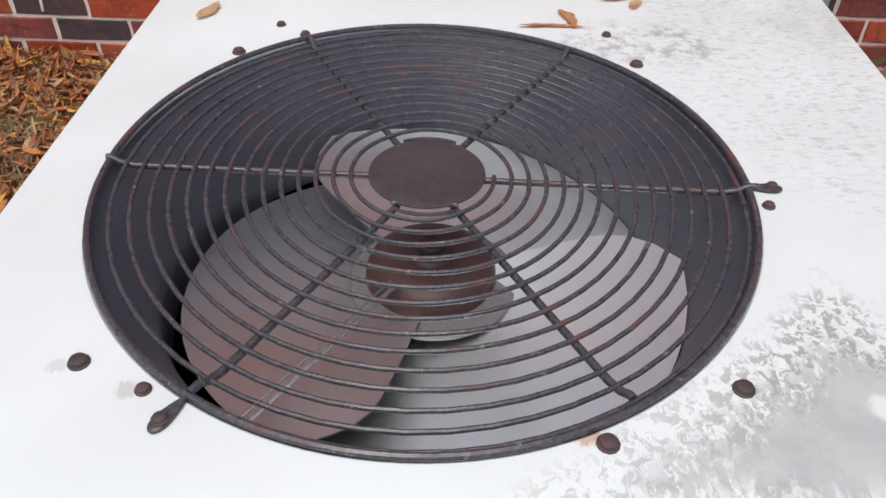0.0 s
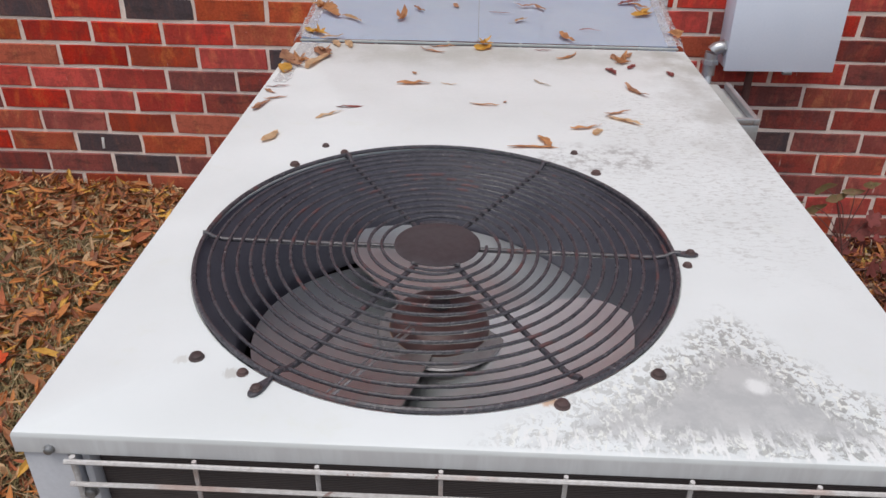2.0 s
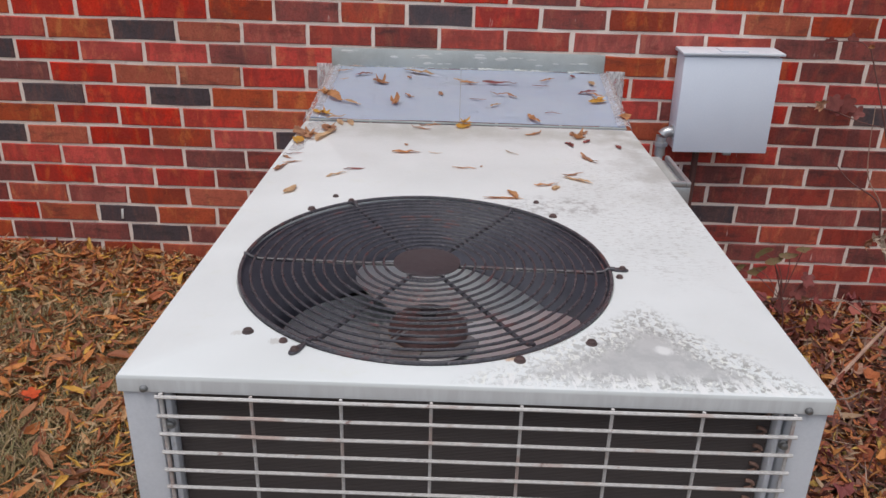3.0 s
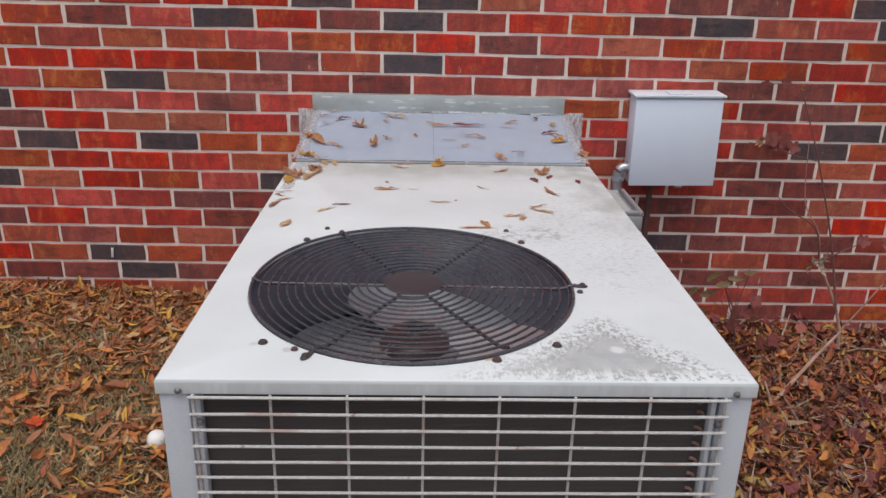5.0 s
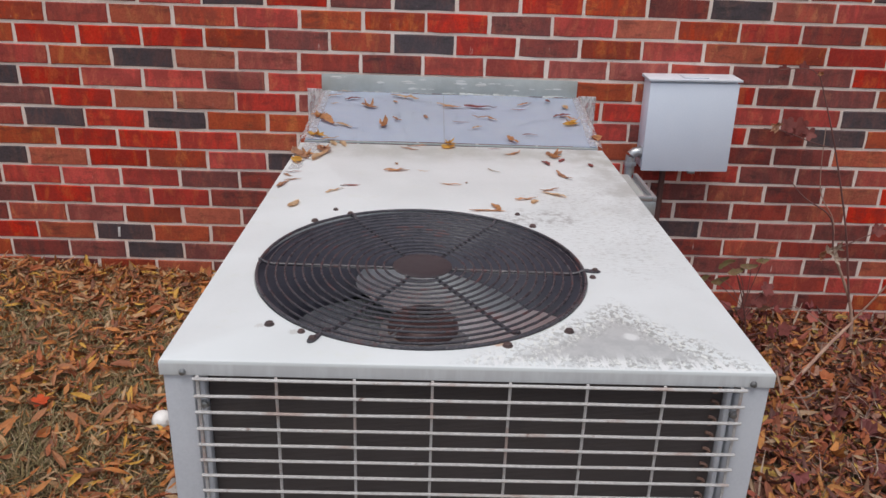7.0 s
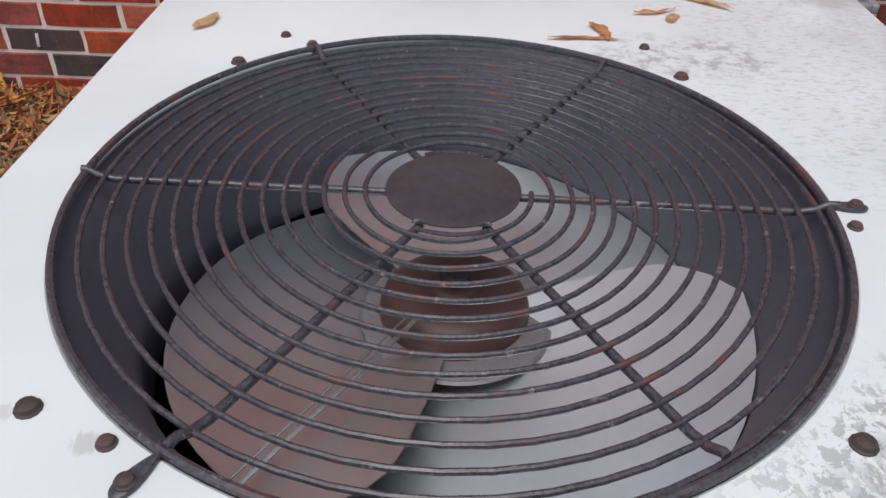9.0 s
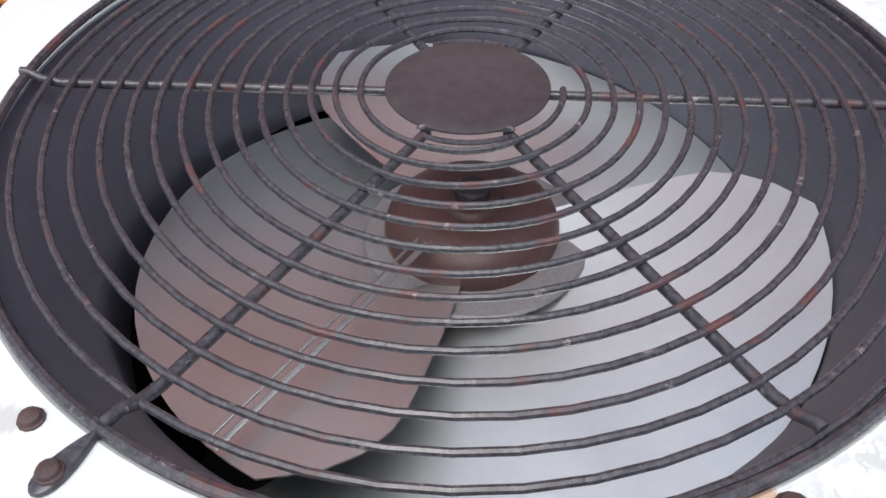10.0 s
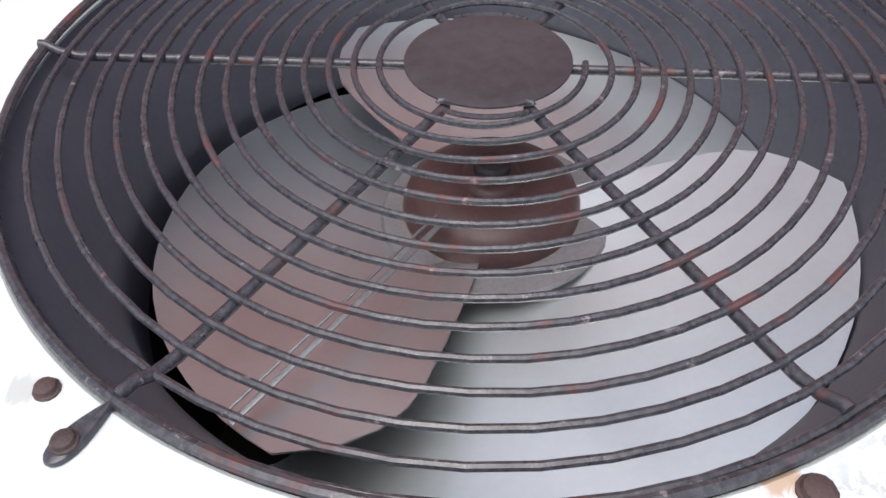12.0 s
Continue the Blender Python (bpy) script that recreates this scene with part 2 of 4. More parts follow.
def leaf_material(name, a, b):
    n = Nodes(name)
    n.shift_by_object()
    blotch, fine = n.noise(55.0, 4.0), n.noise(260.0, 3.0)
    n.bump(fine, 0.3, 0.0006)
    return n.done(n.mix(n.span(blotch, 0.4, 0.65), a, b), 0.6)


def ground_material():
    n = Nodes("soil_and_thatch")
    broad, mid, fine = n.noise(2.2, 4.0), n.noise(26.0, 5.0, 0.7), n.noise(150.0, 4.0)
    c = n.mix(n.span(mid, 0.35, 0.65), (0.065, 0.042, 0.025), (0.17, 0.12, 0.07))
    c = n.mix(n.span(broad, 0.4, 0.65, 0.0, 0.6), c, (0.12, 0.11, 0.055))
    c = n.mix(n.span(fine, 0.55, 0.8, 0.0, 0.5), c, (0.26, 0.19, 0.12))
    n.bump(n.math("ADD", mid, fine), 0.8, 0.01)
    return n.done(c, 0.95)


def galvanised_material():
    n = Nodes("galvanised_sheet")
    spangle = n.add("ShaderNodeTexVoronoi", Scale=70.0)
    n.put(spangle.inputs["Vector"], n.coords)
    broad = n.noise(5.0, 4.0)
    c = n.mix(n.span(broad, 0.3, 0.7), (0.78, 0.88, 1.0), (0.72, 0.82, 0.97))
    c = n.mix(n.span(spangle.outputs["Distance"], 0.1, 0.8, 0.0, 0.25), c, (0.78, 0.83, 0.95))
    c = n.mix(n.span(n.noise(22.0, 5.0, 0.7), 0.6, 0.8, 0.0, 0.35), c, (0.40, 0.39, 0.38))
    return n.done(c, n.span(broad, 0.3, 0.7, 0.45, 0.6), 0.12)


def film_material():
    """Clear plastic film and sealant, wrinkled."""
    n = Nodes("clear_film")
    wrinkle = n.noise(60.0, 4.0, 0.6, n.stretched(2.0, 1.0, 0.6))
    n.bump(wrinkle, 0.6, 0.002)
    n.put(n.bsdf.inputs["Alpha"], n.span(wrinkle, 0.4, 0.65, 0.28, 0.72))
    return n.done((0.76, 0.76, 0.77), 0.20)


MORTAR, LID, COIL, WIRE, GROUND, GALV = mortar_material(), lid_material(), coil_material(), wire_material(), ground_material(), galvanised_material()
CASE = plain("grey_white_enamel", (0.575, 0.595, 0.64), (0.50, 0.52, 0.565), 0.45)
GUARD_WIRE = coated_wire_material()
SHROUD = plain("blue_black_shroud_paint", (0.076, 0.076, 0.100), (0.106, 0.105, 0.133), 0.42, 0.0, 30.0)
INSIDE = plain("dark_cabinet_inside", (0.045, 0.042, 0.042), (0.075, 0.068, 0.064), 0.8)
BLADE = plain("brushed_aluminium_blade", (0.94, 0.97, 0.97), (0.89, 0.92, 0.93), 0.33, 0.97, 30.0, 0.05)
STRAP = plain("dull_zinc_strap", (0.38, 0.37, 0.38), (0.28, 0.27, 0.28), 0.45, 0.6, 60.0, 0.1)
BAND = plain("tan_motor_rim", (0.26, 0.16, 0.10), (0.17, 0.09, 0.06), 0.5, 0.0, 60.0)
MOTOR = plain("brown_motor_enamel", (0.118, 0.056, 0.053), (0.075, 0.038, 0.037), 0.42, 0.0, 50.0)
CAP = plain("brown_black_cap_paint", (0.030, 0.021, 0.025), (0.058, 0.050, 0.055), 0.5, 0.0, 22.0)
BOLT = plain("rusty_bolt_head", (0.048, 0.034, 0.034), (0.105, 0.060, 0.055), 0.6, 0.1, 150.0, 0.5)
RUST = plain("rusty_copper_tube", (0.36, 0.22, 0.17), (0.16, 0.09, 0.07), 0.6, 0.0, 120.0, 0.5)
SCREW = plain("zinc_screw", (0.35, 0.36, 0.37), (0.22, 0.22, 0.22), 0.4, 0.8, 100.0)
BOX = plain("pale_blue_grey_enamel", (0.78, 0.845, 0.95), (0.73, 0.80, 0.91), 0.42, 0.0, 30.0, 0.05)
BOX_TOP = plain("chalky_grey_enamel", (0.70, 0.74, 0.80), (0.56, 0.60, 0.67), 0.55, 0.0, 60.0)
CONDUIT = plain("dull_zinc_conduit", (0.58, 0.60, 0.62), (0.40, 0.42, 0.44), 0.35, 0.7, 60.0, 0.2)
PIPE = plain("brown_painted_pipe", (0.13, 0.06, 0.05), (0.09, 0.04, 0.035), 0.6)
CAULK = plain("white_caulk", (0.72, 0.73, 0.72), (0.58, 0.58, 0.56), 0.4, 0.0, 80.0, 0.4)
FLANGE = plain("weathered_zinc_flange", (0.50, 0.53, 0.52), (0.38, 0.40, 0.39), 0.45, 0.2, 60.0, 0.25)
FILM = film_material()
CONCRETE = plain("concrete", (0.42, 0.39, 0.36), (0.30, 0.28, 0.26), 0.9, 0.0, 30.0, 0.6)
BALL = plain("white_plastic", (0.82, 0.82, 0.80), (0.74, 0.73, 0.70), 0.4)
STEM = plain("pale_brown_twig_bark", (0.46, 0.31, 0.23), (0.30, 0.17, 0.13), 0.75, 0.0, 80.0, 0.5)
RED_STEM = plain("red_brown_twig_bark", (0.20, 0.085, 0.07), (0.12, 0.05, 0.045), 0.7, 0.0, 80.0, 0.5)
LEAVES = {
    "y": leaf_material("yellow_leaf", (0.78, 0.48, 0.10), (0.66, 0.36, 0.07)),
    "o": leaf_material("orange_leaf", (0.70, 0.38, 0.18), (0.50, 0.24, 0.11)),
    "b": leaf_material("brown_leaf", (0.58, 0.33, 0.20), (0.38, 0.18, 0.11)),
    "t": leaf_material("tan_leaf", (0.74, 0.54, 0.34), (0.60, 0.38, 0.21)),
    "m": leaf_material("maroon_leaf", (0.40, 0.115, 0.105), (0.25, 0.075, 0.065)),
    "g": leaf_material("olive_leaf", (0.24, 0.20, 0.08), (0.30, 0.17, 0.09)),
    "w": leaf_material("pale_dried_leaf", (0.60, 0.50, 0.40), (0.45, 0.34, 0.26)),
    "x": leaf_material("wine_red_leaf", (0.36, 0.105, 0.090), (0.25, 0.070, 0.060)),
}

# ---- mesh helpers ----


def finish(bm, material, smooth=True, angle=40):
    bmesh.ops.recalc_face_normals(bm, faces=bm.faces)
    data = bpy.data.meshes.new("mesh")
    bm.to_mesh(data)
    bm.free()
    data.materials.append(material)
    if smooth:
        data.polygons.foreach_set("use_smooth", [True] * len(data.polygons))
        data.set_sharp_from_angle(angle=radians(angle))
    return data


def part(name, bm, material, parent=None, label="", smooth=True):
    ob = new(name, finish(bm, material, smooth))
    ob.parent = parent
    if label:
        ob["label"] = label
    return ob


def piece(name, data, parent, m):
    ob = new(name, data)
    ob.parent = parent
    ob.matrix_basis = m
    return ob


def box(x0, x1, y0, y1, z0, z1, bevel=0.0, segments=2):
    bm = bmesh.new()
    bmesh.ops.create_cube(bm, size=1.0)
    bmesh.ops.transform(bm, verts=bm.verts, matrix=Matrix.Translation(((x0 + x1) / 2, (y0 + y1) / 2, (z0 + z1) / 2)) @ Matrix.Diagonal((x1 - x0, y1 - y0, z1 - z0, 1)))
    if bevel:
        bmesh.ops.bevel(bm, geom=bm.edges[:], offset=bevel, segments=segments, affect="EDGES", profile=0.5)
    return bm


def join(*parts):
    out = bmesh.new()
    for b in parts:
        data = bpy.data.meshes.new("join")
        b.to_mesh(data)
        b.free()
        out.from_mesh(data)
        bpy.data.meshes.remove(data)
    return out


def tube(points, radius, sides=8, closed=False, bm=None, taper=None):
    """A round bar along a line of points."""
    bm = bm or bmesh.new()
    pts = [Vector(p) for p in points]
    n = len(pts)
    rings = []
    for i, p in enumerate(pts):
        if closed:
            d = pts[(i + 1) % n] - pts[i - 1]
        else:
            d = pts[min(i + 1, n - 1)] - pts[max(i - 1, 0)]
        d.normalize()
        up = Vector((0, 0, 1)) if abs(d.z) < 0.9 else Vector((1, 0, 0))
        a = d.cross(up).normalized()
        b = a.cross(d)
        r = radius if taper is None else radius + (taper - radius) * i / (n - 1)
        rings.append([bm.verts.new(p + r * (math.cos(2 * math.pi * k / sides) * a + math.sin(2 * math.pi * k / sides) * b)) for k in range(sides)])
    for i in range(n if closed else n - 1):
        r0, r1 = rings[i], rings[(i + 1) % n]
        for k in range(sides):
            bm.faces.new((r0[k], r0[(k + 1) % sides], r1[(k + 1) % sides], r1[k]))
    if not closed:
        bm.faces.new(rings[0])
        bm.faces.new(rings[-1])
    return bm


def lathe(profile, cx, cy, steps=64, bm=None, closed=False):
    """Turns a profile of (radius, z) round an upright axis."""
    bm = bm or bmesh.new()
    rows = []
    for r, z in profile:
        if r < 1e-6:
            rows.append([bm.verts.new((cx, cy, z))])
        else:
            rows.append([bm.verts.new((cx + r * math.cos(2 * math.pi * k / steps), cy + r * math.sin(2 * math.pi * k / steps), z)) for k in range(steps)])
    pairs = list(zip(rows, rows[1:]))
    if closed:
        pairs.append((rows[-1], rows[0]))
    for a, b in pairs:
        for k in range(steps):
            j = (k + 1) % steps
            quad = [a[k % len(a)], a[j % len(a)], b[j % len(b)], b[k % len(b)]]
            quad = list(dict.fromkeys(quad))
            if len(quad) > 2:
                bm.faces.new(quad)
    return bm


# ---- ground ----


def ground_height(x, y):
    slope = -0.045 - 0.052 * max(-2.2, min(2.2, x))
    lump = 0.012 * noise.noise(Vector((x * 2.3, y * 2.3, 0.4))) + 0.006 * noise.noise(Vector((x * 9, y * 9, 3.1)))
    return slope + lump * max(0.0, 1 - math.hypot(x, y + 1) / 8)


def build_ground():
    steps = sorted(set([round(-3 + 0.06 * i, 3) for i in range(101)] + [-600, -120, -40, -15, -8, -5, 5, 8, 15, 40, 120, 600]))
    bm = bmesh.new()
    grid = [[bm.verts.new((x, y - 1.0, ground_height(x, y - 1.0))) for x in steps] for y in steps]
    for a, b in zip(grid, grid[1:]):
        for i in range(len(steps) - 1):
            bm.faces.new((a[i], a[i + 1], b[i + 1], b[i]))
    return tagged(part("ground", bm, GROUND), "bare soil and thin dry lawn beside the house", "ground", kind="structure")


build_ground()

# ---- brick wall ----
PITCH, COURSE, WALL_X, WALL_Z = 0.2032, 0.0679, -1.1477, 0.7534
# the bond wanders from course to course
WANDER = {3: -0.0029, 2: 0.0023, 1: 0.0018, -1: -0.0007, -2: -0.004, -5: -0.0018, -7: 0.0023, -8: 0.0038}
# Colours of the bricks round the unit, course by course from the top; a dot is a brick out of sight.
COLOURS = {
    5: "rmrrprbrmrrpmrdr", 4: "rbrrrdrdorrmmrdr", 3: "rbmrdrmdprbmdbrd", 2: "bpobrobrmrobrmbr", 1: "orrrbmbdrmbrobrb",
    # course -3: third brick from the end is maroon for a leaf's shadow on it
    0: "rodoppmpppppmmrr", -1: "drrrmrmmmmoormmo", -2: "mroorprrrrrrrrdd", -3: "pdrdoo....rmrmdo", -4: "orrroo....ommmor",
    -5: "dorbrd....rrrmmp", -6: "rrrmmm....mmbmor", -7: "mrrrmm....mmmpbr", -8: "bpbomr....odmpmp", -9: "rodobr....mrmbpm",
    -10: "mmdmbb....mmmpmo", -11: "ombomb....bmprpr", -12: "ombomb....bmbmmo", -13: "mbbmbb....mbmbbb",
}
BACK, FACE = 0.0030, 0.0


def brick_mesh(seed, material):
    """One brick, its face towards the front, with worn arrises."""
    rng = random.Random(seed)
    w, h = PITCH - 0.0092, COURSE - 0.0077
    outline = [(-1, -1), (-0.45, -1), (0.3, -1), (1, -1), (1, 0.1), (1, 1), (0.4, 1), (-0.3, 1), (-1, 1), (-1, -0.1)]
    jit = [[rng.uniform(-0.0017, 0.0008) for _ in range(3)] for _ in outline]
    bm = bmesh.new()
    loops = []
    for depth, inset in ((0.03, 0.0), (0.0032, 0.0), (0.0, 0.0026)):
        row = []
        for (sx, sz), j in zip(outline, jit):
            x = sx * w / 2 - (inset * sx if abs(sx) == 1 else 0.0) + (j[0] * sx if abs(sx) == 1 else 0.0)
            row.append(bm.verts.new((x, depth + j[1] * 0.6 * (depth < 0.01), sz * (h / 2 - inset + j[2] * (abs(sz) == 1)))))
        loops.append(row)
    count = len(outline)
    for a, b in zip(loops, loops[1:]):
        for k in range(count):
            bm.faces.new((a[k], a[(k + 1) % count], b[(k + 1) % count], b[k]))
    bm.faces.new(loops[-1])
    return finish(bm, material, False)


def build_wall():
    x0, x1, z0, z1 = -7.0, 7.0, -0.55, 2.45
    wall = part("wall_north", box(x0, x1, BACK, 0.24, z0, z1), MORTAR, smooth=False)
    tagged(wall, "red brick house wall with pale mortar joints", "wall", kind="structure")
    near = {c: [brick_mesh(17 * i + ord(c), m) for i in range(7)] for c, m in BRICKS.items()}
    rng = random.Random(5)
    rest = {c: [] for c in BRICKS}
    for row in range(-19, 30):
        z = WALL_Z + (row + 0.5) * COURSE
        if z + COURSE / 2 > z1 + 0.001:
            break
        for k in range(-29, 41):
            x = WALL_X + (k + (0.5135 if row % 2 == 0 else 0.0)) * PITCH + 0.00286 * max(-10, min(6, row)) + WANDER.get(row, 0.0)
            if abs(x) > 6.85:
                continue
            colour = "."
            if row in COLOURS and -2 <= k < 14:
                colour = COLOURS[row][k + 2]
            if colour == ".":
                colour = rng.choices("rbomdp", (34, 14, 12, 18, 9, 13) if row > -13 else (4, 30, 22, 34, 6, 4))[0]
            spot = (x + rng.uniform(-0.0015, 0.0015), FACE + rng.uniform(-0.001, 0.0015), z + rng.uniform(-0.0012, 0.0012))
            tilt = rng.uniform(-0.16, 0.16)
            hidden = -0.37 < x < 0.30 and z < 0.6
            if -1.66 < x < 1.72 and -0.2 < z < 1.16 and not hidden:
                piece("brick", near[colour][rng.randrange(7)], wall, pose(*spot, 0, tilt, 0))
            else:
                rest[colour].append(spot)
    fleck = box(-0.004, 0.004, -0.0012, 0.002, -0.018, 0.018, 0.001)
    for v in fleck.verts:
        v.co.x += 0.003 * math.sin(v.co.z * 150)
    smear = part("paint_fleck", fleck, CAULK, wall, "white paint fleck on a dark brick")
    smear.matrix_basis = Matrix.Translation((WALL_X - 0.044, -0.002, WALL_Z - 8.5 * COURSE))
    for colour, spots in rest.items():
        verts, faces = [], []
        w, h = PITCH / 2 - 0.0047, COURSE / 2 - 0.0039
        for x, y, z in spots:
            b = len(verts)
            for depth, i in ((0.03, 0.0), (0.002, 0.0), (0.0, 0.0025)):
                verts += [(x - w + i, y + depth, z - h + i), (x + w - i, y + depth, z - h + i), (x + w - i, y + depth, z + h - i), (x - w + i, y + depth, z + h - i)]
            for q in (0, 4):
                faces += [(b + q + k, b + q + (k + 1) % 4, b + q + 4 + (k + 1) % 4, b + q + 4 + k) for k in range(4)]
            faces.append((b + 8, b + 9, b + 10, b + 11))
        data = bpy.data.meshes.new("mesh")
        data.from_pydata(verts, [], faces)
        data.materials.append(BRICKS[colour])
        ob = new("bricks", data)
        ob.parent = wall
        ob["kind"] = "stuff"


# ---- packaged air conditioner ----
UNIT = pose(-0.032, -1.721, 0, 0, 0, 0.25)
TO_UNIT = UNIT.inverted()
HALF, DEEP, TOP, SKIRT, BASE = 0.4005, 1.145, 0.668, 0.646, 0.035


def local(x, y):
    v = TO_UNIT @ Vector((x, y, 0))
    return v.x, v.y


FX, FY = local(-0.0996, -1.3970)
HOLE, OVAL = 0.2722, 1.044


def lid_mesh():
    """A flat panel with a round hole, rolled edges and a folded skirt."""
    corners = [(-HALF, 0), (HALF, 0), (HALF, DEEP), (-HALF, DEEP)]
    angles = sorted(set([round(2 * math.pi * k / 120, 5) for k in range(120)] + [round(math.atan2(y - FY, x - FX) % (2 * math.pi), 5) for x, y in corners]))
    bm = bmesh.new()

    def edge(a, inset):
        dx, dy = math.cos(a), math.sin(a)
        t = 9.0
        for lo, hi, o, d in ((-HALF + inset, HALF - inset, FX, dx), (inset, DEEP - inset, FY, dy)):
            if abs(d) > 1e-9:
                t = min(t, ((hi if d > 0 else lo) - o) / d)
        return FX + t * dx, FY + t * dy

    def ring(fn):
        return [bm.verts.new(fn(a)) for a in angles]

    def hole(r, z):
        return ring(lambda a: (FX + r * math.cos(a), FY + OVAL * r * math.sin(a), z))

    def rim(inset, z):
        return ring(lambda a: (*edge(a, inset), z))

    rings = [hole(HOLE, TOP - 0.012), hole(HOLE, TOP - 0.002), hole(HOLE + 0.002, TOP), rim(0.004, TOP), rim(0.0012, TOP - 0.0012), rim(0.0, TOP - 0.004), rim(0.0, SKIRT), rim(0.0015, SKIRT), rim(0.0015, TOP - 0.004), hole(HOLE + 0.0015, TOP - 0.004), hole(HOLE + 0.0015, TOP - 0.012)]
    n = len(angles)
    for a, b in zip(rings, rings[1:] + rings[:1]):
        for k in range(n):
            bm.faces.new((a[k], a[(k + 1) % n], b[(k + 1) % n], b[k]))
    return bm


def circle(cx, cy, r, z, n=72, a0=0.0, a1=360.0, wobble=0.0, seed=0):
    rng = random.Random(seed)
    w = [rng.uniform(-1, 1) * wobble for _ in range(3)]
    full = abs(a1 - a0) >= 360
    out = []
    for k in range(n if full else n + 1):
        a = radians(a0 + (a1 - a0) * k / n)
        dz = w[0] * math.sin(a + w[1] * 900) + w[2] * math.sin(2 * a)
        out.append((cx + r * math.cos(a), cy + OVAL * r * math.sin(a), z + dz))
    return out


def bolt_mesh(r, h, material):
    bm = lathe([(0, h), (r * 0.55, h * 0.97), (r * 0.8, h * 0.8), (r * 0.9, 0.0015), (r * 1.06, 0.0010), (r * 1.06, 0.0), (0, 0)], 0, 0, 12)
    return finish(bm, material)


def guard_lift(x, y):
    """The guard stands off the lid a little on one side."""
    lean = max(0.0, (-0.90 * (x - FX) + 0.43 * (y - FY)) / 0.27)
    return 0.0036 * lean ** 1.2


def build_fan_guard(unit):
    rim = [(x, y, z + guard_lift(x, y)) for x, y, z in circle(FX, FY, 0.2702, TOP + 0.0012, 96)]
    guard = part("fan_guard", tube(rim, 0.0029, 8, True), WIRE, unit, "round black wire fan guard with flecks of rust")
    zc = 0.6680
    # the guard is one long wire wound clockwise from the hub to the rim
    turns, per, pts = 14.4, 60, []
    for k in range(int(turns * per) + 1):
        f = k / per
        a = -2 * math.pi * f
        r = 0.0570 + 0.01475 * f
        dip = 0.0015 * (f / turns) ** 2 + 0.0005 * math.sin(a * 3.0 + f) + 0.0003 * math.sin(a * 7.3)
        rr = r + 0.0004 * math.sin(2 * a + 0.9 * f)
        x, y = FX + rr * math.cos(a), FY + (1.046 * rr - 0.0012) * math.sin(a)
        pts.append((x, y, zc - dip + guard_lift(x, y)))
    part("spiral_wire", tube(pts, 0.0020, 8), WIRE, guard)
    for a0 in (62, 242):
        arc = circle(FX, FY, 0.0530, zc, 16, a0 + 2, a0 + 54)
        part("short_wire", tube(arc, 0.0016, 6), WIRE, guard)
        # the spokes on this side are one bar, bent across the edge of the hub disc
        ends = [Vector((FX + 0.0505 * math.cos(radians(a)), FY + 0.0505 * math.sin(radians(a)), zc - 0.0005)) for a in (a0 - 3, a0 + 59)]
        inset = [p + 0.0012 * (Vector((FX, FY, p.z)) - p).normalized() + Vector((0, 0, 0.0012)) for p in ends]
        bar = [ends[0], ends[0].lerp(inset[0], 0.7), inset[0].lerp(inset[1], 0.06), inset[0].lerp(inset[1], 0.5), inset[0].lerp(inset[1], 0.94), ends[1].lerp(inset[1], 0.7), ends[1]]
        part("hub_bar", tube(bar, 0.0022, 8), WIRE, guard)
    for i in range(6):
        a = radians(60 * i + (-1.2, -0.8, 0.2, -0.2, 1.2, 0.7)[i])
        far = 0.273 if i % 2 else 0.278
        u = Vector((math.cos(a), math.sin(a), 0))
        c = Vector((FX, FY, 0))
        line = [c + u * 0.046 + Vector((0, 0, zc - 0.0040)), c + u * 0.250 + Vector((0, 0, zc - 0.0045)), c + u * 0.262 + Vector((0, 0, zc - 0.002)), c + u * 0.270 + Vector((0, 0, TOP + 0.003)), c + u * far + Vector((0, 0, TOP + 0.003))]
        line = [p + Vector((0, 0, guard_lift(p.x, p.y))) for p in line]
        spoke = part("spoke", tube(line, 0.0030, 10), WIRE, guard)
        if i % 2 == 0:
            flat = lathe([(0, 0.0032), (0.84, 0.0032), (0.97, 0.0024), (1.0, 0.0010), (0.98, 0.0), (0, 0.0)], 0, 0, 28)
            for v in flat.verts:
                v.co.x, v.co.y = 0.0165 * v.co.x - 0.002, 0.0078 * v.co.y * (0.62 + 0.38 * v.co.x)
            m = Matrix.Translation(c + u * (0.284 + 0.013 * (i == 4)) + Vector((0, 0, TOP + 0.0005))) @ Matrix.Rotation(a, 4, "Z")
            bmesh.ops.transform(flat, verts=flat.verts, matrix=m)
            part("tab", flat, WIRE, spoke)
            head = piece("bolt_head", bolt_mesh(0.0052, 0.004, BOLT), spoke, Matrix.Translation(c + u * (0.289 + 0.013 * (i == 4)) + Vector((0, 0, TOP + 0.0035))))
            head["label"] = "rusty brown bolt head"
    part("hub_cap", lathe([(0, zc + 0.0042), (0.030, zc + 0.0040), (0.046, zc + 0.0034), (0.0496, zc + 0.0022), (0.0498, zc + 0.0012), (0.048, zc + 0.0006), (0, zc + 0.0006)], FX, FY, 64), CAP, guard, "dark brown painted hub disc")


